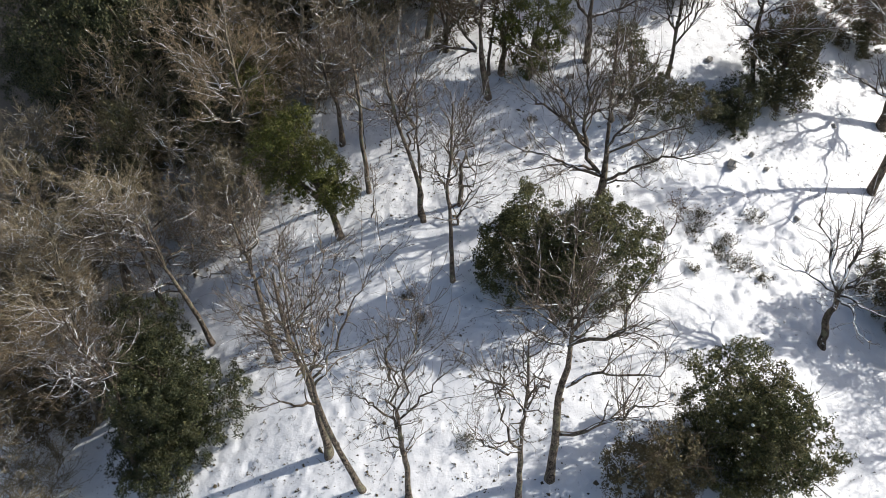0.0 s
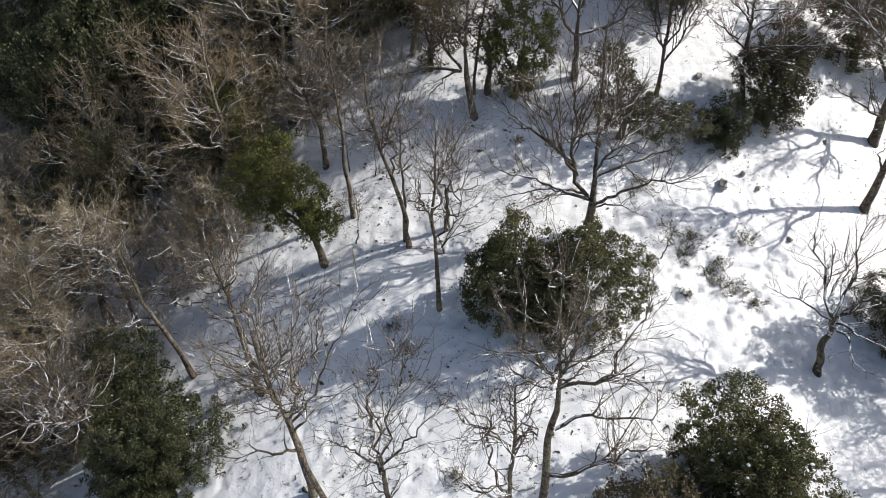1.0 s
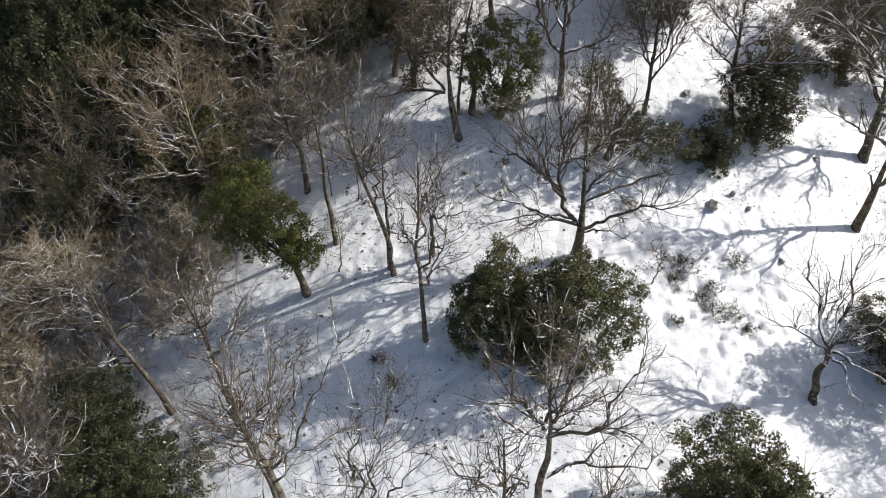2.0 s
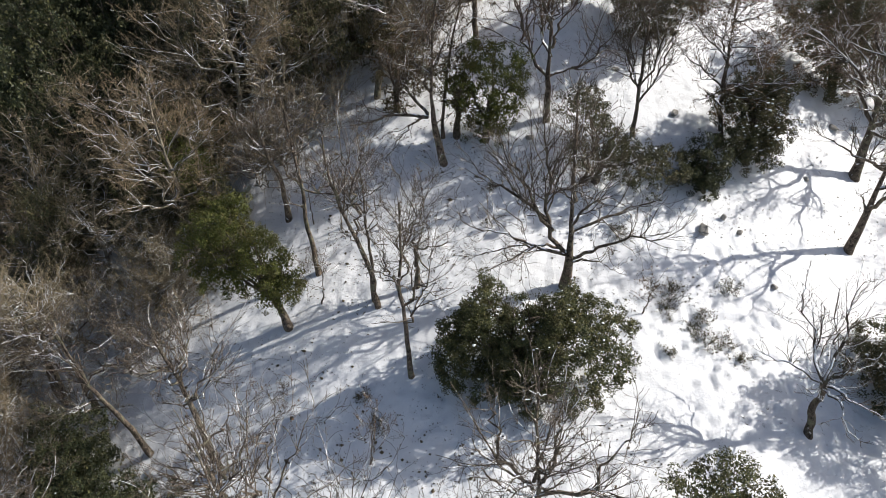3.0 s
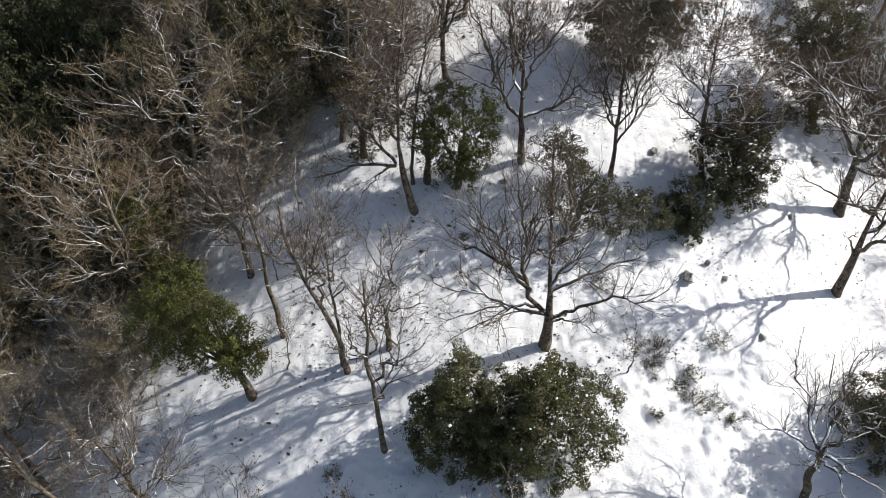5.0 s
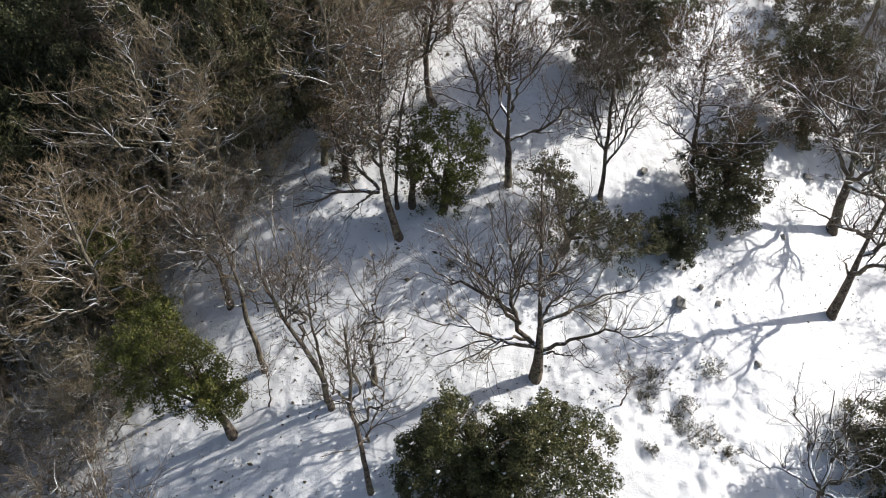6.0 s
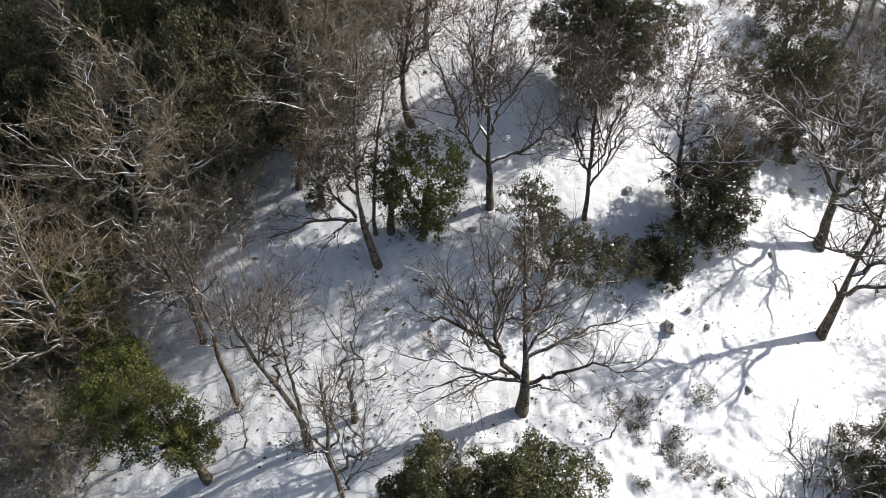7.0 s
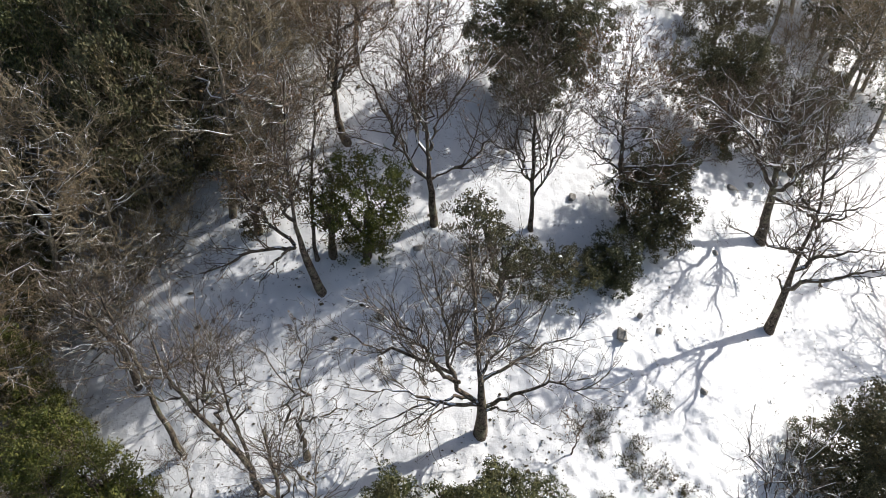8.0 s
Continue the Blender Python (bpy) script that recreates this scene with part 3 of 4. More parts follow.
bare_oak(at=(14.42, 27.68), r=0.14, trunk=[(-0.4, 0.2, 2.1), (-0.5, 0.3, 3.4), (-0.6, 0.4, 4.5), (-0.7, 0.5, 5.6), (-0.8, 0.6, 7.2)], lines=[[(-0.5, 0.4, 3.3), (-1.1, 0.5, 4.0), (-1.9, 0.8, 4.8), (-2.6, 1.0, 5.3)], [(-0.4, 0.3, 2.4), (-1.1, 0.4, 3.0), (-1.8, 0.5, 3.6), (-2.5, 0.7, 4.0)], [(-0.5, 0.3, 3.4), (0.0, 0.4, 3.8), (0.4, 0.4, 4.6)], [(-0.4, 0.3, 2.3), (-0.3, -0.4, 2.9), (0.2, -1.2, 3.0)], [(-0.3, 0.2, 2.0), (-0.2, -0.5, 1.7), (-0.1, -1.1, 1.5)], [(-0.6, 0.4, 4.2), (-0.8, 0.8, 4.9), (-1.0, 1.3, 5.5)], [(-0.4, 0.3, 2.5), (-1.1, 0.2, 2.0), (-1.7, 0.1, 1.8)], [(-0.4, 0.3, 2.6), (0.5, -0.4, 3.0), (1.5, -0.7, 3.1), (2.4, -1.2, 3.3)], [(-0.4, 0.2, 2.2), (0.3, -0.9, 2.5), (1.2, -1.6, 2.4)], [(-0.5, 0.3, 3.0), (0.6, 0.3, 3.7), (1.6, 0.4, 4.4), (2.3, 0.2, 4.9)], [(-0.4, 0.2, 2.3), (-0.9, -0.9, 2.4), (-1.0, -1.7, 2.1)]], more=(18, 2.6, 0.5, 0.97), twigs=3.0, snow=2, brown=1, seed=14, fork=3.4, heavy=1.5, bushy=1.65, label="bare oak with a few brown leaves above evergreen scrub")
bare_oak(at=(4.36, 32.83), r=0.17, trunk=[(-0.3, 0.0, 0.9), (-0.4, 0.0, 1.8), (-0.1, 0.0, 3.6), (0.1, -0.0, 5.2)], limbs=[(1.6, 144, 76, 3.4), (2.0, -1, 54, 4.0), (2.7, -20, 70, 3.6)], more=(12, 2.8, 0.4, 0.95), twigs=1.5, snow=0, brown=1, seed=15, bushy=1.2, label="forked bare oak on the upper slope")
bare_oak(at=(-3.72, 12.54), r=0.17, trunk=[(-0.1, -0.0, 1.7), (-0.2, -0.0, 3.9), (-0.4, -0.1, 5.3), (-0.6, -0.2, 6.8), (-0.6, -0.2, 8.4)], limbs=[(3.6, 172, 69, 2.8), (3.9, -21, 80, 4.0), (5.2, 177, 26, 1.5)], more=(5, 2, 0.45, 0.95), twigs=0.5, bushy=0.7, snow=0, brown=0, seed=16, label="thick-stemmed bare oak with limbs reaching downhill")
bare_oak(at=(-2.44, 11.24), r=0.13, trunk=[(-0.4, -0.1, 2.1), (-0.9, -0.2, 4.3), (-1.0, -0.2, 5.7), (-1.2, -0.2, 6.8), (-1.3, -0.2, 7.7), (-1.3, -0.2, 8.8), (-1.3, -0.2, 9.7)], lines=[[(-1.0, -0.2, 5.4), (-0.5, 0.0, 6.3), (-0.2, 0.2, 7.2), (-0.1, 0.3, 7.8), (0.4, 0.5, 8.6), (0.9, 0.7, 9.4)], [(-1.2, -0.2, 6.7), (-1.5, -0.4, 7.5), (-1.9, -0.7, 8.2), (-2.1, -0.9, 9.1)], [(-1.0, -0.2, 4.7), (-1.8, -0.6, 5.5), (-2.6, -1.0, 5.7)], [(-1.2, -0.2, 7.7), (-0.7, 0.0, 8.3), (-0.5, 0.2, 9.3), (-0.4, 0.4, 10.1)], [(-0.1, 0.0, 7.9), (-0.1, -0.3, 9.1), (0.1, -0.5, 10.3)]], more=(4, 1.6, 0.6, 0.98), twigs=0.45, bushy=0.7, snow=0, brown=0, seed=17, fork=5.6, heavy=1.4, label="leaning bare oak with a slender crooked trunk")
bare_oak(at=(-6.08, 16.63), r=0.17, trunk=[(-0.2, -0.1, 1.9), (-0.2, -0.1, 3.4), (-0.3, -0.1, 5.0), (-0.5, -0.2, 6.9)], limbs=[(3.4, 174, 46, 1.4), (4.3, 9, 56, 3.0), (5.0, 177, 60, 2.1), (5.5, 53, 65, 2.1)], more=(6, 2, 0.4, 0.95), twigs=1.3, bushy=1.2, snow=0, brown=0, seed=18, label="bare oak with a mossy trunk at the clearing's lower edge")
bare_oak(at=(-0.97, 10.76), r=0.12, trunk=[(-0.2, 0.0, 2.7), (-0.2, 0.0, 3.8)], lines=[[(-0.3, 0.0, 3.8), (-0.3, 0.1, 4.6), (-0.5, 0.2, 6.1), (-0.5, 0.3, 6.9), (-0.7, 0.4, 7.4)], [(-0.2, 0.0, 3.8), (-0.2, -0.1, 4.6), (0.1, -0.1, 6.2), (0.2, -0.2, 7.9), (0.3, -0.3, 8.9)], [(-0.3, 0.0, 3.7), (-0.7, -0.2, 4.7), (-1.1, -0.3, 5.6), (-1.4, -0.5, 6.0)], [(-0.2, 0.0, 3.7), (0.5, 0.2, 4.5), (0.8, 0.4, 5.3), (1.3, 0.6, 5.8)], [(-0.4, 0.0, 5.8), (-0.2, -0.2, 7.0), (-0.2, -0.4, 8.2)]], more=(3, 1.3, 0.6, 1), twigs=0.7, bushy=0.8, snow=0, brown=0, seed=19, fork=3.7, label="small bare oak with rising twiggy limbs")
bare_oak(at=(3.37, 11.00), r=0.17, trunk=[(-0.1, 0.0, 2.4), (-0.2, 0.1, 4.3), (-0.2, 0.1, 5.8), (-0.3, 0.1, 7.3), (-0.4, 0.1, 8.3), (-0.4, 0.2, 9.1), (-0.5, 0.2, 10.0)], lines=[[(-0.3, 0.1, 6.3), (-0.7, 0.1, 6.8), (-1.0, 0.2, 7.7), (-1.2, 0.1, 8.5), (-1.4, 0.1, 9.3)], [(-0.3, 0.1, 6.0), (-0.8, 0.5, 5.9), (-1.0, 0.7, 6.0), (-1.6, 1.1, 6.2)], [(-0.2, 0.1, 6.5), (-0.1, 0.2, 7.3), (0.1, 0.3, 7.8), (0.4, 0.4, 8.4)], [(-0.3, 0.1, 6.6), (-0.3, -0.1, 8.0), (-0.3, -0.3, 9.0), (-0.2, -0.5, 9.7)], [(-0.2, 0.1, 6.0), (0.2, -0.2, 6.6), (0.5, -0.5, 7.1), (0.8, -0.7, 8.1), (1.0, -0.9, 9.7)], [(-0.2, 0.1, 6.4), (0.2, 0.3, 6.6), (0.8, 0.3, 7.1)], [(-0.1, 0.0, 4.5), (0.5, 0.0, 4.9), (1.1, -0.1, 5.5), (1.7, -0.2, 5.6), (2.2, -0.2, 6.0)], [(0.0, 0.0, 2.4), (0.7, -0.3, 3.2), (1.0, -0.6, 4.0), (1.5, -0.8, 4.5), (2.1, -1.1, 5.3)]], more=(5, 1.4, 0.6, 0.97), twigs=0.95, snow=0, brown=0, seed=20, heavy=1.15, fork=5.8, steep=(45, 75), label="tall bare oak with broad lower limbs over snow")
bare_oak(at=(2.31, 10.35), r=0.12, trunk=[(-0.1, 0.0, 2.7), (-0.2, 0.0, 5.1), (-0.3, 0.1, 7.2)], limbs=[(2.9, 154, 63, 3.2), (4.2, 151, 41, 2.5), (2.7, 176, 27, 2.0), (5.1, 13, 78, 2.1)], more=(5, 1.5, 0.4, 0.95), twigs=0.75, snow=0, brown=0, seed=21, label="slim bare oak close beside a taller one")
bare_oak(at=(13.57, 15.44), r=0.15, trunk=[(-0.1, 0.1, 0.7), (-0.2, 0.2, 1.5), (-0.3, 0.3, 2.6)], lines=[[(-0.3, 0.3, 2.3), (-0.5, 0.7, 3.0), (-0.8, 1.2, 3.5), (-0.8, 1.4, 4.5), (-1.1, 1.9, 5.3)], [(-0.3, 0.3, 2.4), (-0.2, 0.3, 3.7), (-0.2, 0.5, 4.9), (-0.3, 0.8, 6.2)], [(-0.3, 0.3, 2.3), (-0.2, -0.1, 2.6), (0.2, -0.7, 2.5), (0.6, -1.3, 2.7)], [(-0.3, 0.3, 2.4), (-1.2, 0.9, 2.9), (-2.1, 1.4, 2.9)], [(-0.3, 0.3, 2.3), (-0.2, -0.6, 2.4), (0.0, -1.5, 2.0)], [(-0.3, 0.3, 2.2), (0.2, 0.3, 3.1), (0.9, 0.2, 3.9)]], more=(3, 1.4, 0.7, 1), twigs=0.7, snow=2, brown=0, seed=22, heavy=2.2, taper=0.35, label="crooked bare oak with heavy snow along its limbs")
bare_oak(at=(-9.04, 18.07), r=0.14, trunk=[(-0.3, -0.1, 1.6), (-0.6, -0.3, 3.6), (-0.8, -0.4, 5.2), (-0.9, -0.4, 6.8)], limbs=[(3.1, -175, 57, 1.6), (4.4, 14, 56, 2.7)], more=(5, 2, 0.4, 0.95), twigs=1.2, bushy=1.15, snow=0, brown=0, seed=23, label="bare oak leaning out of the wood over snow")
bare_oak(at=(-11.99, 20.59), r=0.15, trunk=[(-0.0, -0.0, 1.8), (0.0, 0.0, 3.6), (-0.2, -0.1, 5.7)], limbs=[(2.2, -164, 58, 2.4), (3.6, 18, 53, 2.7)], more=(5, 2.1, 0.4, 0.95), twigs=1, snow=0, brown=0, seed=24, label="dark-stemmed bare oak inside the wood's edge")
bare_oak(at=(-13.50, 21.42), r=0.14, trunk=[(-0.0, -0.0, 1.6), (-0.1, -0.0, 3.5), (-0.1, -0.0, 5.8)], limbs=[(2.2, -162, 54, 2.3)], more=(6, 2.1, 0.4, 0.95), twigs=1, snow=0, brown=0, seed=25, label="bare oak in the shade of the wood's edge")
bare_oak(at=(-12.87, 15.84), r=0.14, trunk=[(-0.1, -0.0, 2.2), (0.0, 0.0, 4.3), (0.0, 0.0, 6.1)], limbs=[(1.8, 27, 27, 1.8), (2.2, -151, 22, 2.0), (3.7, 51, 44, 1.9)], more=(6, 2, 0.4, 0.95), twigs=1, snow=1, brown=0, seed=26, label="bare oak with pale snowy limbs among the lower trees")

bare_oak(at=(-11.0, 13.2), r=0.15, trunk=[(0.2, 0.2, 2.4), (0.6, 0.5, 5.0), (0.3, 0.3, 6.3), (0.1, 0.1, 7.5)], limbs=[(4.9, 30, 60, 2.4), (4.2, 170, 50, 2.2), (5.5, 200, 45, 1.8)], more=(4, 1.6, 0.6, 1), twigs=1, snow=1, brown=0, seed=27, heavy=1.7, label="pale-limbed bare oak leaning before a dark evergreen")
bare_oak(at=(-15.1, 15.1), r=0.13, trunk=[(-0.2, 0.0, 0.8), (-0.5, 0.1, 1.5)], limbs=[(1.3, 140, 35, 1.6), (1.4, 10, 55, 1.5), (1.4, -160, 25, 1.7)], more=(3, 1.0, 0.5, 1), twigs=0.7, snow=0, brown=0, seed=28, heavy=1.7, label="stunted dark bare oak in shaded snow")


# ---- thin saplings in the clearing ----
SAPLINGS = [(-3.3, 25.7, 3.0), (-2.1, 25.1, 2.6), (-1.1, 25.1, 3.2), (1.1, 25.1, 2.2), (-4.3, 17.6, 2.4), (-1.0, 15.8, 2.6), (9.0, 20.0, 1.6), (-2.8, 22.1, 2.4)]
for n, (x, y, tall) in enumerate(SAPLINGS):
    bare_oak(at=(x, y), r=0.03, trunk=[(0.05, 0, tall * 0.4), (0.1, 0.05, tall * 0.75), (0.05, 0.1, tall)], limbs=[(tall * 0.35, 40 + 70 * n, 58, tall * 0.5), (tall * 0.5, 190 + 50 * n, 60, tall * 0.45)],
             more=(3, tall * 0.35, 0.35, 0.9), twigs=0.8, snow=0, brown=1, seed=200 + n, label="thin reddish sapling standing in snow", group="saplings in the snow", heavy=0.6)


# ---- evergreen holm oaks and scrub ----
BLOB = bmesh.new()
bmesh.ops.create_icosphere(BLOB, subdivisions=1, radius=1)
BLOB.verts.ensure_lookup_table()
BLOB_VERTS = np.array([p.co[:] for p in BLOB.verts])
BLOB_TRIS = np.array([[p.index for p in f.verts] for f in BLOB.faces])
BLOB.free()


def evergreen(at, lobes, leaf, tone, snow, seed, label, group="evergreen oaks on the slope", thin=1.0, skirt=0.0):
    """An evergreen oak: stem, limbs into each lobe of the crown, twigs, leaves in clumps, and snow lying on them."""
    rng = np.random.default_rng(100 + seed)
    tree = root("scrub" if tone == 4 else "holm_oak", *at, label, "shrub" if tone == 4 else "tree", group)
    if skirt:
        lobes = [*lobes, (lobes[0][0] * 0.4, lobes[0][1] * 0.4, 0.55, skirt, 0.8)]
    centre = np.mean([p[:3] for p in lobes], axis=0)
    stem = curve_through([(0, 0, -0.2), (centre[0] * 0.3, centre[1] * 0.3, centre[2] * 0.45), (centre[0] * 0.8, centre[1] * 0.8, centre[2])], 10, rng, 0.03)
    girth = 0.15 * np.linspace(1, 0.45, 10) * (1 + 0.6 * np.exp(-np.arange(10) / 1.2))
    v, q = tubes(stem[None], girth[None], 9)
    part("trunk", mesh_from("trunk", v, q), BARK[0], tree)
    paths, clumps, outs = [], [], []
    for x, y, z, wide, high in lobes:
        middle = np.array([x, y, z])
        line = curve_through([stem[4], (stem[4] + middle) / 2 + (0, 0, 0.2), middle + (0, 0, high * 0.5)], 8, rng, 0.05)
        v, q = tubes(line[None], np.linspace(0.075, 0.02, 8)[None], 6)
        part("limb", mesh_from("limb", v, q), BARK[0], tree)
        paths.append(line)
        area = 4 * math.pi * ((wide * wide + 2 * wide * high) / 3)
        k = int(area * (6.2 * max(thin, 1.0) if thin > 0.9 else 3.4))
        way = unit(rng.normal(size=(k, 3)))
        bulge = 0.56 + 0.40 * lattice(way[:, 0] * 1.9 + 7 + seed, way[:, 1] * 1.9 + way[:, 2] * 2.3 + 5, seed) + 0.28 * lattice(way[:, 0] * 4.7 + 9, way[:, 1] * 4.3 + way[:, 2] * 5.1 + 3, seed + 3) + rng.normal(size=k) * 0.045 + 0.12 * np.maximum(way[:, 2] - 0.5, 0)
        bulge = np.where(rng.random(k) < 0.3, bulge * rng.uniform(0.4, 0.85, k), bulge)
        spot = middle + way * np.array([wide, wide, high]) * bulge[:, None]
        keep = spot[:, 2] > 0.1 + slope(at[0] + spot[:, 0], at[1] + spot[:, 1]) - slope(*at)
        clumps.append(spot[keep])
        outs.append(way[keep])
    clumps, outs = np.concatenate(clumps), np.concatenate(outs)
    paths = np.stack(paths)
    b1, w1, _ = sprout(rng, paths, np.tile(np.linspace(0.07, 0.02, 8), (len(paths), 1)), np.full(len(paths), 7), 0.2, (30, 80), 0.7, 5, 0.2, 0.02, 0.5, 0.006)
    b2, w2, _ = sprout(rng, b1, w1, np.full(len(b1), 5), 0.3, (30, 70), 0.6, 3, 0.2, 0.02, 0.6, 0.004)
    v, q = joined([tubes(b1, w1, 3), tubes(b2, w2, 3)])
    part("branchwork", mesh_from("branchwork", v, q), TWIGS[1 if tone == 4 else 0], tree, "", "stuff")
    keep = rng.random(len(clumps)) < 0.35 + 0.65 * leaf
    clumps, outs = clumps[keep], outs[keep]
    # each clump is a tuft of leaves that shingle over its outer side
    size = rng.uniform(0.10, 0.26, len(clumps)) * (1 if thin > 0.9 else 1.25)
    counts = (size * size * 1500 * thin * (0.4 + 0.6 * leaf)).astype(int) + (8 if thin > 0.9 else 6)
    owner = np.repeat(np.arange(len(clumps)), counts)
    way = unit(rng.normal(size=(len(owner), 3)) + 0.75 * outs[owner] + np.array([0, 0, 0.25]))
    depth = rng.uniform(0.55, 1.08, len(owner)) ** 0.6
    spots = clumps[owner] + way * (size[owner] * depth)[:, None] * np.array([1, 1, 0.75])
    inner = []
    for x, y, z, wide, high in lobes:
        k = int(wide * high * 200)
        inner.append(np.array([x, y, z]) + unit(rng.normal(size=(k, 3))) * np.array([wide, wide, high]) * rng.uniform(0.2, 0.78, (k, 1)))
    inner = np.concatenate(inner)
    inner = inner[inner[:, 2] > 0.2 + slope(at[0] + inner[:, 0], at[1] + inner[:, 1]) - slope(*at)]
    inner = inner[rng.random(len(inner)) < leaf * leaf]
    core = np.repeat(np.arange(len(clumps)), 11 if thin > 0.9 else 6)
    inner = np.concatenate([inner, clumps[core] - outs[core] * 0.05 + rng.normal(size=(len(core), 3)) * (size[core] * 0.36)[:, None]])
    # upright sprigs stand out of the crown
    tips = np.nonzero((outs[:, 2] > -0.25) & (rng.random(len(outs)) < 0.24))[0]
    steps = np.arange(4) / 3.0
    grow = unit(outs[tips] + np.array([0, 0, 0.9]) + 0.3 * rng.normal(size=(len(tips), 3))) * rng.uniform(0.20, 0.42, (len(tips), 1))
    sprig = (clumps[tips][:, None] + grow[:, None] * (0.25 + steps)[None, :, None]).reshape(-1, 3)
    per = np.tile(np.array([13, 11, 8, 5]) if thin > 0.9 else np.array([6, 5, 4, 2]), len(tips))
    slim = np.repeat(np.tile(0.12 - 0.08 * steps, len(tips)), per)[:, None]
    puff = unit(rng.normal(size=(len(slim), 3)))
    spots = np.concatenate([spots, np.repeat(sprig, per, 0) + puff * slim])
    way = np.concatenate([way, unit(puff + np.array([0, 0, 0.5]))])
    v, t = leaf_cards(rng, inner, 0.125, 0.07)
    part("inner_foliage", mesh_from("inner_foliage", v, None, t, False), LEAVES[tone], tree, "", "stuff")
    v, t = leaf_cards(rng, spots, 0.070 / min(thin, 1) ** 0.4, 0.036 / min(thin, 1) ** 0.4, way)
    part("crown", mesh_from("crown", v, None, t, False), LEAVES[tone], tree, "", "stuff")
    if snow:
        high = spots[(way[:, 2] > 0.35)]
        high = high[rng.random(len(high)) < 0.018 * snow]
        size = rng.uniform(0.015, 0.055, (len(high), 1, 1)) * np.array([1.3, 1, 0.45])
        lump = BLOB_VERTS[None] * size * rng.uniform(0.5, 1.4, (len(high), len(BLOB_VERTS), 1)) + high[:, None] + np.array([0, 0, 0.04])
        tri = BLOB_TRIS[None] + np.arange(len(high))[:, None, None] * len(BLOB_VERTS)
        part("clinging_snow", mesh_from("clinging_snow", lump.reshape(-1, 3), None, tri.reshape(-1, 3)), LUMPS, tree, "small lumps of snow on the leaves", "stuff")
    return tree


evergreen(at=(4.66, 17.77), lobes=[(-2.1, 0.6, 1.3, 1.41, 1.7), (-1.7, 0.6, 3.1, 0.83, 1.15), (1.1, -0.3, 2.2, 1.78, 1.82), (0.5, -0.1, 3.4, 0.82, 0.82), (-0.4, -0.1, 0.7, 1.21, 1.0), (-0.5, 0.1, 2.2, 1.15, 1.25)], leaf=1, tone=0, snow=0.35, thin=1.35, seed=1, skirt=1.0, label="broad dense evergreen holm oak with two rounded crowns, snow specks")
evergreen(at=(-10.43, 13.77), lobes=[(1.0, 0.8, 3.9, 1.8, 1.6), (2.2, 1.1, 1.5, 1.75, 1.5), (0.5, 0.5, 2.2, 1.5, 1.8), (0.9, 0.1, 0.5, 1.9, 1.3)], leaf=1, tone=3, snow=0.05, thin=1.15, seed=2, skirt=1.9, label="large dark evergreen holm oak low beside the clearing")
evergreen(at=(9.6, 10.9), lobes=[(-1.0, 1.0, 2.75, 1.5, 1.45), (0.2, -0.2, 1.9, 1.4, 1.3), (-0.45, 0.4, 0.7, 1.8, 1.2), (-0.4, 0.0, 3.0, 1.0, 1.0)], leaf=1, tone=0, snow=0.15, thin=1.15, seed=3, skirt=1.8, label="dense evergreen holm oak rising from snow")
evergreen(at=(-4.05, 21.47), lobes=[(-0.6, -0.1, 3.4, 1.15, 1.29), (-0.2, -0.0, 2.0, 0.73, 0.87), (-1.7, 0.2, 4.3, 1.07, 1.11), (-2.0, -0.1, 3.2, 0.9, 0.9), (-2.7, 0.4, 3.7, 0.9, 0.85), (-1.3, 0.9, 5.0, 0.7, 0.75), (0.2, -0.4, 2.9, 0.75, 0.7)], leaf=0.8, tone=1, snow=0, seed=4, label="leaning sunlit evergreen holm oak with bright green leaves")
evergreen(at=(4.09, 28.09), lobes=[(0.1, -0.0, 3.1, 1.4, 1.2), (1.0, -0.1, 2.1, 0.72, 1.1), (-1.0, 0.1, 2.3, 0.89, 0.99), (0.3, -0.0, 1.1, 0.92, 0.71)], leaf=0.7, tone=1, snow=0.3, seed=5, skirt=0.9, label="evergreen holm oak beside a bare forked oak")
evergreen(at=(8.36, 25.69), lobes=[(-0.8, 0.5, 3.2, 0.99, 0.95), (0.1, -0.0, 1.7, 1.47, 0.98), (1.9, -0.7, 1.1, 1.5, 0.84)], leaf=0.8, tone=2, snow=0.3, seed=6, label="sparse evergreen holm oak behind the wide bare oak")
evergreen(at=(12.85, 25.3), lobes=[(-0.1, 0.1, 1.5, 1.05, 1.05), (-0.6, 0.4, 0.8, 0.7, 0.65)], leaf=1, tone=3, snow=0.2, seed=7, skirt=0.8, label="small dark evergreen shrub on snow")
evergreen(at=(15.2, 26.75), lobes=[(-0.2, 0.2, 1.9, 1.49, 1.49), (-0.8, 1.0, 2.4, 0.9, 0.95), (0.4, -0.3, 1.4, 0.82, 0.87), (0.6, 1.5, 3.1, 1.2, 1.0), (0.9, 0.9, 2.3, 1.0, 1.0)], leaf=1, tone=2, snow=1.2, seed=8, skirt=1.3, label="evergreen scrub with snow caught in its leaves")
evergreen(at=(12.63, 33.07), lobes=[(-1.5, 0.7, 3.2, 1.82, 1.8), (0.9, -0.4, 3.4, 1.72, 1.91), (-0.3, -0.1, 2.2, 2.05, 1.32), (-0.4, 0.4, 4.6, 1.66, 1.18)], leaf=1, tone=2, snow=0.3, thin=1.25, seed=9, skirt=1.5, label="tall dense evergreen holm oak on the upper slope")
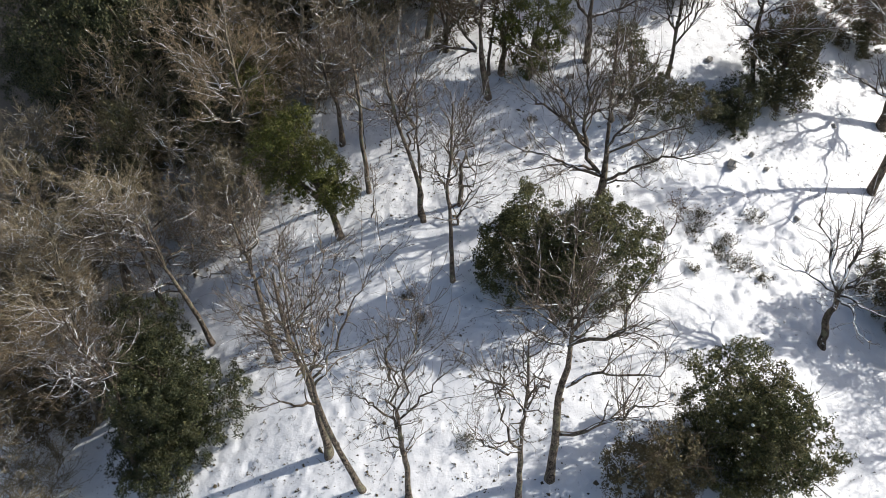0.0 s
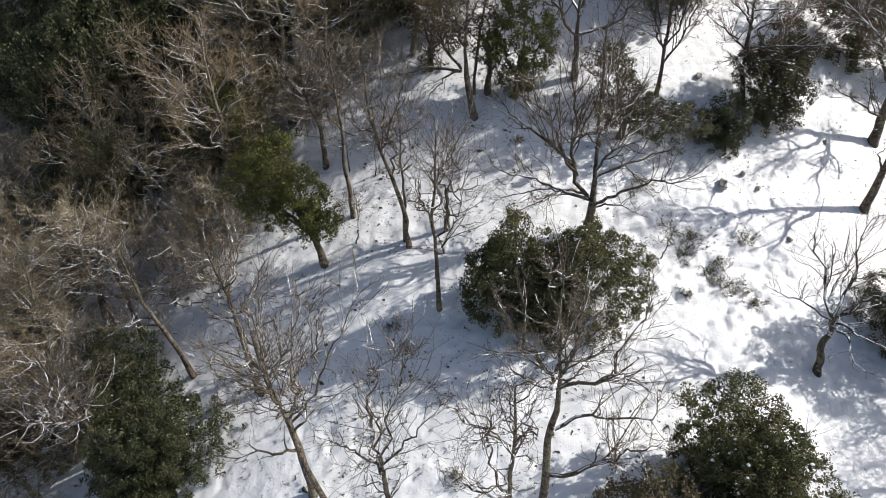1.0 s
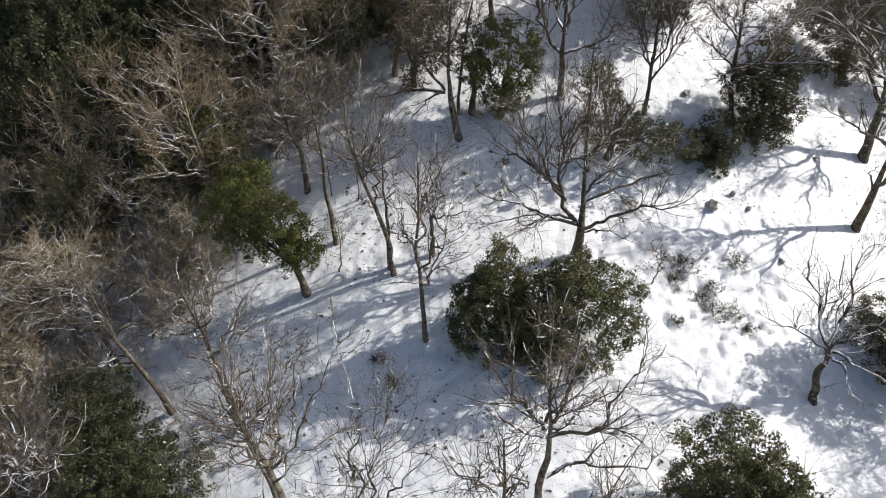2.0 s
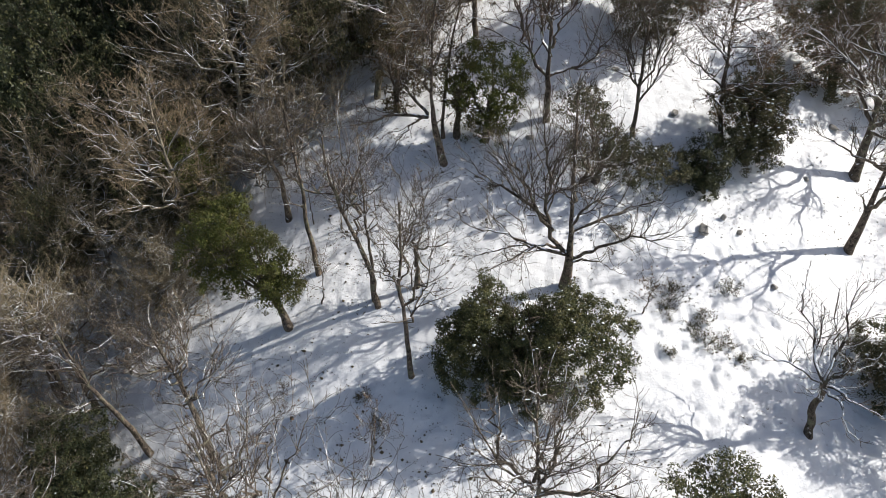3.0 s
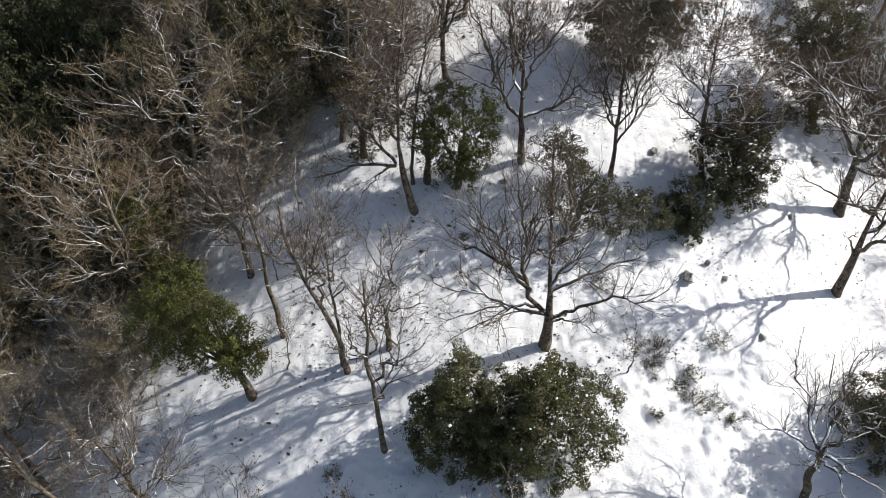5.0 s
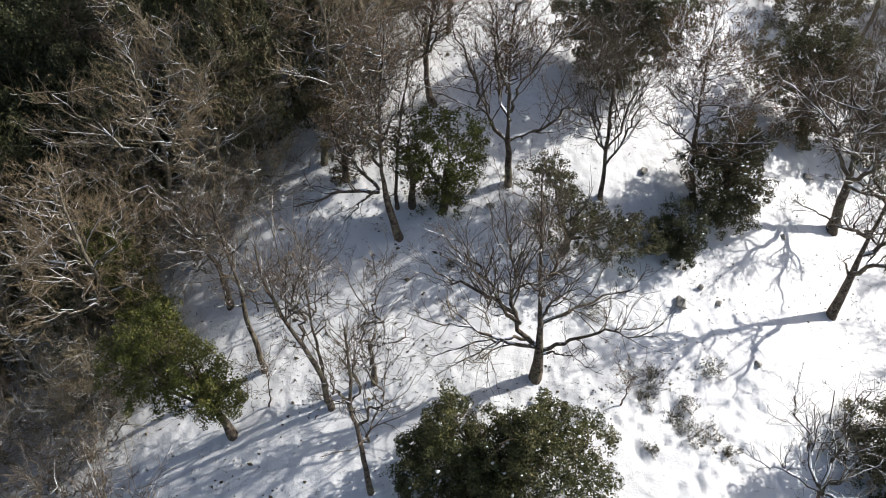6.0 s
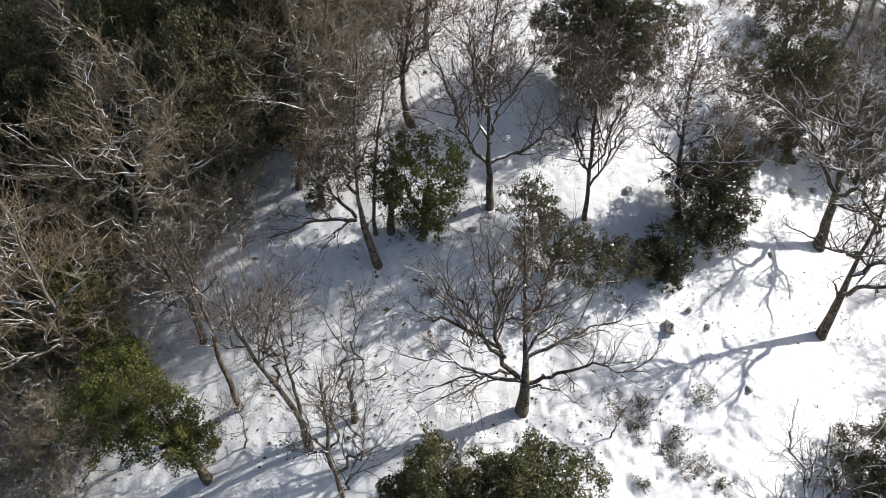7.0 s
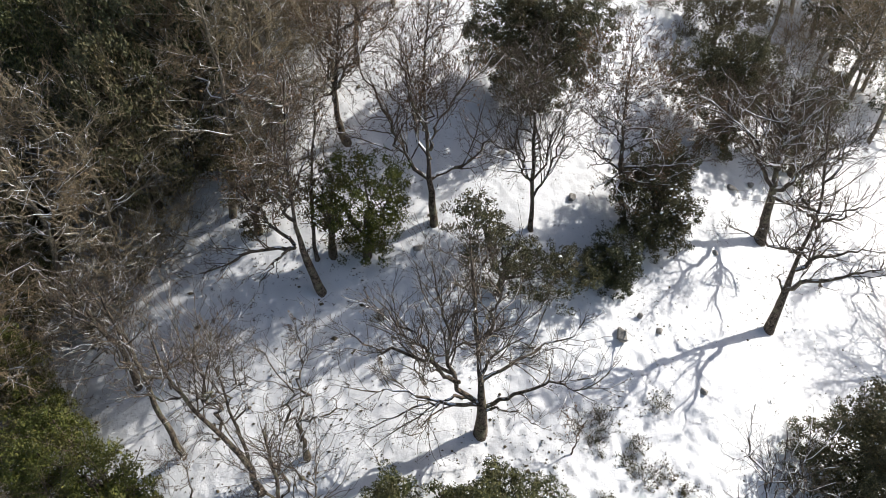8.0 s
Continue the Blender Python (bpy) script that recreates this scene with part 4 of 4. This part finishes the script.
evergreen(at=(21.3, 31.5), lobes=[(-1.3, 1.2, 3.2, 1.8, 1.6), (0.1, -0.1, 2.3, 1.8, 1.6), (0.9, 0.7, 3.4, 1.5, 1.4), (-0.4, 0.6, 4.4, 1.3, 1.2)], leaf=0.95, tone=2, snow=0.15, thin=1.0, seed=10, skirt=1.5, label="evergreen holm oak behind a thick bare oak")
evergreen(at=(18.03, 16.74), lobes=[(-0.6, 1.0, 1.2, 1.7, 1.3), (-0.2, 0.4, 2.9, 1.6, 1.4), (0.4, -0.6, 3.1, 1.5, 1.5), (1.2, 0.3, 2.4, 1.5, 1.5), (-0.3, 0.3, 4.4, 1.25, 1.2)], leaf=1, tone=2, snow=0.2, seed=11, skirt=1.6, label="spreading evergreen scrub beside a crooked oak")
evergreen(at=(23.97, 37.64), lobes=[(-0.5, 0.4, 1.8, 2.25, 1.55), (1.0, -0.4, 2.3, 1.78, 1.45)], leaf=1.0, tone=4, snow=0, thin=0.55, seed=12, label="brown-green scrub on the upper slope")
evergreen(at=(-19.07, 20.75), lobes=[(1.0, 0.9, 4.3, 2.21, 1.91), (1.4, 1.3, 1.9, 1.84, 1.69), (0.0, -0.4, 2.3, 1.81, 1.81)], leaf=0.8, tone=4, snow=0, thin=0.55, seed=13, label="olive-green scrub at the wood's lower edge")
evergreen(at=(-24.97, 37.91), lobes=[(0.4, 0.2, 4.0, 2.87, 2.05), (2.2, 1.4, 2.4, 2.49, 1.66), (1.3, 0.5, 2.1, 2.89, 1.65)], leaf=0.8, tone=3, snow=0, thin=0.55, seed=14, label="evergreen trees deep in the wood")
evergreen(at=(6.08, 10.15), lobes=[(-0.4, 0.2, 1.4, 1.15, 1.2), (0.1, -0.0, 2.9, 0.8, 0.8), (0.8, 0.3, 1.2, 0.9, 1.0)], leaf=0.7, tone=4, snow=0, seed=15, label="dry bramble thicket beside an evergreen")
evergreen(at=(-11.7, 17.3), lobes=[(0.3, 0.2, 2.7, 1.45, 1.6), (-0.2, 0.0, 1.3, 1.5, 1.2)], leaf=0.9, tone=3, snow=0, seed=16, skirt=1.2, label="dark evergreen holm oak shaded by leaning bare oaks")
evergreen(at=(-6.7, 24.7), lobes=[(-0.3, 0.1, 2.3, 1.1, 1.0), (0.4, -0.3, 1.5, 0.9, 0.8)], leaf=0.4, tone=1, snow=0, seed=17, label="sparse yellow-green evergreen oak at the wood's edge")
evergreen(at=(0.4, 30.2), lobes=[(0.0, 0.0, 2.4, 1.2, 1.1), (0.8, -0.2, 1.6, 0.8, 0.8), (-0.6, 0.1, 3.3, 0.8, 0.8)], leaf=0.5, tone=4, snow=0, seed=18, skirt=0.8, label="sparse olive-brown scrub under bare oaks")
evergreen(at=(24.9, 30.8), lobes=[(0.0, 0.0, 2.0, 1.5, 1.3), (0.3, 0.2, 3.7, 1.3, 1.2), (-0.8, 0.3, 3.0, 1.2, 1.2)], leaf=0.85, tone=2, snow=0.1, thin=0.95, seed=19, skirt=1.2, label="evergreen holm oak on the slope beyond a thick bare oak")
evergreen(at=(2.9, 28.5), lobes=[(-0.2, 0.1, 2.7, 1.1, 1.2), (0.3, -0.1, 1.4, 0.9, 0.9)], leaf=0.3, tone=4, snow=0.3, seed=20, label="sparse olive-brown evergreen oak among bare stems")
evergreen(at=(-15.7, 16.7), lobes=[(0.0, 0.0, 2.3, 1.5, 1.3), (0.9, -0.6, 1.5, 1.3, 1.1), (-0.9, 0.5, 1.8, 1.2, 1.1)], leaf=0.7, tone=4, snow=0, seed=21, label="olive-brown scrub at the lower edge of the wood")
evergreen(at=(-7.7, 26.2), lobes=[(0.0, 0.0, 2.9, 1.0, 1.1), (0.4, -0.5, 1.8, 0.9, 0.9), (-0.6, 0.7, 3.9, 0.9, 0.9)], leaf=0.6, tone=1, snow=0, seed=22, label="olive-green evergreen oak among leafless oaks of the wood")


# ---- the wood that fills the left of the slope ----
def wood_patterns():
    made = []
    for n in range(5):
        rng = np.random.default_rng(500 + n)
        tall = rng.uniform(6.2, 8.0)
        trunk = [(0.15, 0.1, 1.8), (rng.uniform(-0.6, 0.4), rng.uniform(-0.5, 0.4), tall * 0.6), (rng.uniform(-1.0, 0.5), rng.uniform(-0.7, 0.5), tall)]
        limbs = [(rng.uniform(1.6, 4.6), a + rng.uniform(-25, 25), rng.uniform(28, 60), rng.uniform(2.6, 3.9)) for a in (0, 52, 105, 157, 210, 262, 315)]
        made.append(dict(r=0.14, trunk=trunk, limbs=limbs, more=(5, 2.2, 0.45, 0.97), twigs=1.1, snow=0, brown=0, seed=600 + n))
    return made


# the last four stand unseen to the right, there to cast branch shadows
UPPER_OAKS = ((31.5, 35.8), (34.2, 38.0), (36.8, 35.0), (38.0, 40.5), (33.3, 43.0), (41.5, 44.0), (28.5, 39.0), (30.0, 42.0), (33.0, 40.6), (31.2, 37.6), (33.8, 34.8), (36.4, 38.8), (36.4, 43.4), (34.6, 37.6), (39.2, 42.4), (40.4, 38.2), (21.0, 12.6), (20.9, 14.9), (20.6, 10.6), (21.8, 9.6))
# the last four are added on the upper slope to block sun and darken it
UNDER_TREES = ((-1.6, 33.6, 1.1), (-3.2, 32.2, 1.05), (-4.8, 33.0, 0.95), (-2.6, 36.4, 1.05), (-7.6, 31.4, 0.8), (-6.6, 35.8, 1.05), (0.2, 38.2, 0.9), (-9.8, 34.0, 0.9), (-4.4, 39.0, 1.1), (-11.2, 31.0, 0.75), (-13.8, 26.0, 0.75), (-10.8, 26.4, 0.5), (35.2, 41.6, 0.9), (38.6, 45.0, 1.0), (34.5, 40.0, 0.95), (37.5, 37.0, 0.95))
EDGE_OAKS = ((-16.8, 21.5), (-15.0, 19.0), (-17.8, 17.2), (5.4, 36.2), (7.6, 38.8), (0.6, 38.6), (1.4, 36.0), (-1.4, 36.4), (3.4, 38.6), (-0.9, 33.6), (-2.6, 34.2), (0.8, 34.0), (-3.6, 32.0))


def build_wood():
    rng = np.random.default_rng(77)
    labels = ["leafless oak with dense grey-brown twigs in the close wood", "leafless oak with brown twigs in the close wood"]
    spots = list(EDGE_OAKS)
    for y in np.arange(9.0, 56.0, 2.7):
        for x in np.arange(-42.0, 9.0, 2.75):
            px, py = x + rng.uniform(-1.3, 1.3), y + rng.uniform(-1.3, 1.3)
            if -18.5 - (py - 14) * 0.42 < px < wood_edge(py) and py < 41 - 0.30 * px and (px > wood_edge(py) - 9 or rng.random() < 0.85) and not (px < -11.2 and py > 29.0) and min(math.hypot(px - u, py - v) for u, v, _ in UNDER_TREES[:10]) > 1.35:
                spots.append((px, py))
    first = []
    for n, p in enumerate(wood_patterns()):
        spot = spots.pop(len(spots) // 2 + 2 * n)
        first.append(bare_oak(at=spot, label=labels[n % 2], group="oaks of the close wood", bark=WOOD_BARK, fine=WOOD_TWIGS[n % 2], split=False, bushy=1.05, stout=1.2, **p))
    for n, (x, y) in enumerate(spots):
        s = rng.uniform(0.85, 1.15)
        m = pose(x, y, float(ground_height(x, y)) - 0.05, rng.uniform(-5, 5), rng.uniform(-5, 5), rng.uniform(0, 360))
        copy_thing(first[rng.integers(5)], m @ Matrix.Diagonal((s, s, s * rng.uniform(0.88, 1.05), 1)))
    for x, y in UPPER_OAKS:
        ob = copy_thing(first[rng.integers(5)], pose(x, y, float(ground_height(x, y)) - 0.05, 0, 0, rng.uniform(0, 360)))
        tagged(ob, "leafless oak with dense brown twigs on the upper slope", "", "oaks of the upper slope")
    # unseen oaks past the right edge, sized so their shadows reach the slope
    for x, y, size in ((29.5, 21.2, 1.45), (30.5, 26.5, 1.45), (26.6, 21.8, 0.95)):
        ob = copy_thing(first[rng.integers(5)], pose(x, y, float(ground_height(x, y)) - 0.05, 0, 0, rng.uniform(0, 360)) @ Matrix.Diagonal((size, size, size, 1)))
        tagged(ob, "tall leafless oak out of view that throws its shadow on the slope", "", "oaks of the upper slope")
    # leafless scrub, branched from the ground, closes the wood's edge
    scrub = []
    for n in range(3):
        limbs = [(rng.uniform(0.12, 0.6), 40 * k + rng.uniform(-18, 18), rng.uniform(26, 74), rng.uniform(1.9, 3.2)) for k in range(9)]
        y = 24.0 + 5 * n
        scrub.append(bare_oak(at=(float(wood_edge(y)) - 1.0, y), r=0.08, trunk=[(0.0, 0.05, 0.35), (0.08, 0.0, 0.9)], limbs=limbs, more=(3, 1.7, 0.4, 1.0), twigs=0.55, snow=0, brown=0, seed=700 + n,
                              label="leafless oak scrub branching from the ground at the wood's edge", group="scrub along the wood's edge", bark=WOOD_BARK, fine=WOOD_TWIGS[n % 2], split=False, bushy=0.76, stout=1.35, heavy=0.9, kind="oak_scrub"))
    for n, y in enumerate(np.arange(23.5, 43.0, 0.7)):
        px = float(wood_edge(y)) + rng.uniform(-4.6, 0.2)
        s = rng.uniform(0.7, 1.2)
        copy_thing(scrub[n % 3], pose(px, y, float(ground_height(px, y)) - 0.05, 0, 0, rng.uniform(0, 360)) @ Matrix.Diagonal((s, s, s, 1)))
    for n, (px, y) in enumerate(((-14.8, 13.2), (-16.6, 15.0), (-17.6, 13.2), (-18.3, 16.8), (-13.9, 18.6), (-12.4, 18.9), (-14.9, 20.6), (28.6, 37.4), (30.4, 35.2), (-8.8, 23.5), (-9.4, 22.2), (-11.2, 23.8), (-7.7, 24.9), (-10.7, 21.6))):
        copy_thing(scrub[n % 3], pose(px, y, float(ground_height(px, y)) - 0.05, 0, 0, 50 * n))
    under = [(-15.5, 31.2), (-12.5, 28.5), (-18.5, 27.5)]
    shrubs = []
    for n, (x, y) in enumerate(under):
        shape = [(0, 0, 2.1, 2.2, 1.9), (1.1, 0.6, 3.9, 1.5, 1.6), (-1.0, -0.5, 3.0, 1.5, 1.6)]
        shrubs.append(evergreen((x, y), shape, 1.0, (3, 2, 0)[n], 0, 40 + n, "dark evergreen oak under the bare trees of the wood", "evergreens under the close wood", 0.4))
    for n, (x, y) in enumerate(((-17.5, 41.5), (-20.5, 42.5), (-23.5, 43.0), (-16.0, 44.5), (-19.5, 38.4), (-15.6, 34.4), (-17.6, 35.8), (-19.2, 33.2), (-14.6, 37.6), (-16.4, 39.2), (-21.6, 36.0), (-12.6, 32.4), (-13.6, 30.2), (-17.6, 31.0), (-12.4, 35.6))):
        copy_thing(shrubs[0], pose(x, y, float(ground_height(x, y)) - 0.05, 0, 0, 47 * n) @ Matrix.Diagonal((1.15, 1.15, 1.55, 1)))
    for n, (x, y, s) in enumerate(((-8.4, 28.9, 0.7), (-9.2, 27.2, 0.62), (-8.2, 30.2, 0.6))):
        copy_thing(shrubs[2 - n % 2], pose(x, y, float(ground_height(x, y)) - 0.05, 0, 0, 83 * n) @ Matrix.Diagonal((s, s, s * 1.25, 1)))
    for n, (x, y, s) in enumerate(UNDER_TREES):
        copy_thing(shrubs[n % 3], pose(x, y, float(ground_height(x, y)) - 0.05, 0, 0, 61 * n) @ Matrix.Diagonal((s, s, s * 1.6, 1)))


build_wood()


# ---- stones ----
def stone(x, y, wide, deep, high, seed, label):
    """An angular fieldstone: the hull of a few random corners, with worn edges."""
    rng = np.random.default_rng(900 + seed)
    bm = bmesh.new()
    for way in unit(rng.normal(size=(15, 3))) * rng.uniform(0.8, 1.05, (15, 1)):
        bm.verts.new((way[0] * wide / 2, way[1] * deep / 2, way[2] * high / 2 + high * 0.2))
    bmesh.ops.convex_hull(bm, input=bm.verts)
    bmesh.ops.delete(bm, geom=[v for v in bm.verts if not v.link_faces], context="VERTS")
    bmesh.ops.bevel(bm, geom=list(bm.edges), offset=0.05 * wide, segments=2, affect="EDGES", profile=0.6)
    for v in bm.verts:
        v.co += v.normal * 0.02 * noise.noise(v.co * 9 + Vector((seed, 0, 0)))
    mesh = bpy.data.meshes.new("stone")
    bm.to_mesh(mesh)
    bm.free()
    mesh.materials.append(STONE)
    ob = new("stone", mesh)
    ob.location = (x, y, float(ground_height(x, y)))
    ob.rotation_euler = (0, 0, seed * 1.3)
    tagged(ob, label, "stone", "stones in the snow")


STONES = [
    (12.29, 23.38, 0.78, 0.55, 0.5, "grey boulder half sunk in snow"),
    (13.32, 24.0, 0.26, 0.22, 0.42, "small upright grey stone in snow"),
    (13.85, 23.4, 0.42, 0.28, 0.22, "flat grey stone in snow"),
    (14.5, 21.1, 0.40, 0.34, 0.28, "brownish stone poking out of snow"),
    (10.35, 31.2, 0.50, 0.3, 0.2, "flat dark stone on the upper slope"),
    (17.98, 26.4, 0.34, 0.3, 0.22, "small dark stone in snow"),
    (5.94, 27.9, 0.50, 0.36, 0.26, "dark stone in the trees' shade"),
    (12.55, 29.0, 0.55, 0.42, 0.36, "dark stone beside evergreen scrub"),
    (20.6, 29.5, 0.7, 0.5, 0.35, "stone half buried under a thick oak"),
    (21.8, 29.8, 0.6, 0.4, 0.3, "stone half buried under a thick oak"),
    (31.4, 40.8, 0.9, 0.7, 0.6, "dark stone on the upper slope"),
]
for n, (x, y, wide, deep, high, label) in enumerate(STONES):
    stone(x, y, wide, deep, high, n + 1, label)


# ---- low twiggy shrubs that stick out of the snow ----
def low_shrub(x, y, wide, high, seed, label):
    rng = np.random.default_rng(300 + seed)
    shrub = root("low_shrub", x, y, label, "shrub", "low shrubs in the snow")
    k = int(26 * wide / 0.8) + 8
    start = np.concatenate([rng.normal(size=(k, 2)) * wide * 0.16, np.full((k, 1), -0.05)], 1)
    way = unit(np.concatenate([start[:, :2] * 2.2 + rng.normal(size=(k, 2)) * 0.25, np.full((k, 1), 0.55)], 1))
    reach = rng.uniform(0.35, 0.8, (k, 1, 1)) * high
    steps = unit(way[:, None] + np.cumsum(rng.normal(size=(k, 5, 3)) * 0.2, axis=1)) * reach / 5 * 1.5
    stems = np.concatenate([start[:, None], start[:, None] + np.cumsum(steps, axis=1)], 1)
    wide_stems = np.tile(np.linspace(0.008, 0.004, 6), (k, 1))
    v, q = tubes(stems, wide_stems, 3)
    part("brushwood", mesh_from("brushwood", v, q), TWIGS[0], shrub, "", "stuff")
    b, w, _ = sprout(rng, stems, wide_stems, np.full(k, 9), 0.15, (25, 70), 0.5, 3, 0.25, 0.0, 0.7, 0.003)
    v, q = tubes(b, w, 3)
    part("twig_crown", mesh_from("twig_crown", v, q), TWIGS[0], shrub, "", "stuff")
    spots = np.repeat(b[rng.random(len(b)) < 0.55][:, -1], 2, 0)
    v, t = leaf_cards(rng, spots + rng.normal(size=spots.shape) * 0.04, 0.06, 0.034)
    part("foliage", mesh_from("foliage", v, None, t, False), LEAVES[2], shrub, "", "stuff")


SHRUBS = [
    (10.2, 20.7, 1.5, 0.55), (9.9, 20.2, 0.9, 0.4), (11.1, 18.9, 1.0, 0.4), (11.75, 18.85, 0.9, 0.4), (12.55, 20.95, 0.9, 0.45),
    (9.55, 18.5, 0.5, 0.25), (-0.74, 17.1, 0.6, 0.35), (-1.2, 18.1, 0.5, 0.3), (11.3, 19.8, 0.8, 0.3), (10.7, 19.4, 0.6, 0.3),
    (12.1, 18.2, 0.7, 0.3), (0.84, 12.4, 0.7, 0.3), (8.9, 23.4, 0.9, 0.4), (4.05, 25.8, 0.5, 0.25),
    (19.0, 38.4, 1.4, 0.6), (21.0, 39.4, 1.6, 0.7), (22.4, 37.9, 1.2, 0.5), (17.6, 40.2, 1.0, 0.5), (25.6, 39.4, 1.5, 0.7), (20.0, 36.6, 0.9, 0.4),
]
for n, (x, y, wide, high) in enumerate(SHRUBS):
    low_shrub(x, y, wide, high, n, "low dark twiggy shrub half covered by snow")


# ---- tufts of dead grass and litter ----
def build_tufts():
    rng = np.random.default_rng(9)
    k = 22000
    x, y = rng.uniform(-14, 27, k), rng.uniform(9, 38, k)
    keep = lattice(x * 0.5, y * 0.5, 21) * 0.6 + lattice(x * 1.9, y * 1.9, 22) * 0.4 > 0.53 + 0.09 * (x > 9)
    x, y = x[keep], y[keep]
    per = 6
    size = rng.uniform(0.3, 1.25, len(x)) ** 2.4 * np.where(x > 8.5, 0.5, 0.62)
    bx = np.repeat(x, per) + rng.normal(size=len(x) * per) * 0.035
    by = np.repeat(y, per) + rng.normal(size=len(x) * per) * 0.035
    foot = np.stack([bx, by, ground_height(bx, by) - 0.02], 1)
    way = unit(rng.normal(size=(len(bx), 3)) * np.array([0.8, 0.8, 0.25]) + np.array([0, 0, 0.75]))
    long = np.repeat(size, per)[:, None] * rng.uniform(0.06, 0.16, (len(bx), 1))
    side = unit(np.cross(way, rng.normal(size=(len(bx), 3)))) * np.repeat(size, per)[:, None] * 0.026
    verts = np.stack([foot - side, foot + side, foot + way * long], 1).reshape(-1, 3)
    mesh = mesh_from("grass_tufts", verts, None, np.arange(len(verts)).reshape(-1, 3), False)
    mesh.materials.append(DRY_GRASS)
    tagged(new("grass_tufts", mesh), "dark tufts of dead grass poking out of the snow", "grass", "", "stuff")


build_tufts()


def build_litter():
    """Clods, bits of bark and curled dead leaves strewn over the snow."""
    rng = np.random.default_rng(19)
    k = 26000
    x, y = rng.uniform(-13, 28, k), rng.uniform(9, 42, k)
    near = lattice(x * 0.6, y * 0.6, 41) * 0.55 + lattice(x * 2.3, y * 2.3, 42) * 0.45
    keep = near > 0.51 + 0.09 * ((x > 8) & (y < 34)) - 0.08 * ((x > 15) & (y > 35))
    x, y = x[keep], y[keep]
    size = np.exp(rng.normal(-3.78, 0.55, len(x)) - 0.35 * (x > 8))[:, None, None] * np.array([1.2, 1.0, 0.6])
    shape = np.array([(1, 0, 0), (0, 1, 0), (-1, 0, 0), (0, -1, 0), (0, 0, 1), (0, 0, -1)], float)
    faces = np.array([(0, 1, 4), (1, 2, 4), (2, 3, 4), (3, 0, 4), (1, 0, 5), (2, 1, 5), (3, 2, 5), (0, 3, 5)])
    turn = rng.uniform(0, 2 * np.pi, len(x))
    wob = shape[None] * rng.uniform(0.5, 1.4, (len(x), 6, 1)) * size
    c, s = np.cos(turn)[:, None], np.sin(turn)[:, None]
    verts = np.stack([wob[..., 0] * c - wob[..., 1] * s + x[:, None], wob[..., 0] * s + wob[..., 1] * c + y[:, None], wob[..., 2] + ground_height(x, y)[:, None] + 0.005], -1)
    mesh = mesh_from("litter", verts.reshape(-1, 3), None, (faces[None] + 6 * np.arange(len(x))[:, None, None]).reshape(-1, 3), False)
    mesh.materials.append(DRY_GRASS)
    tagged(new("litter", mesh), "dark clods, bark bits and dead leaves strewn over the snow", "litter", "", "stuff")


build_litter()
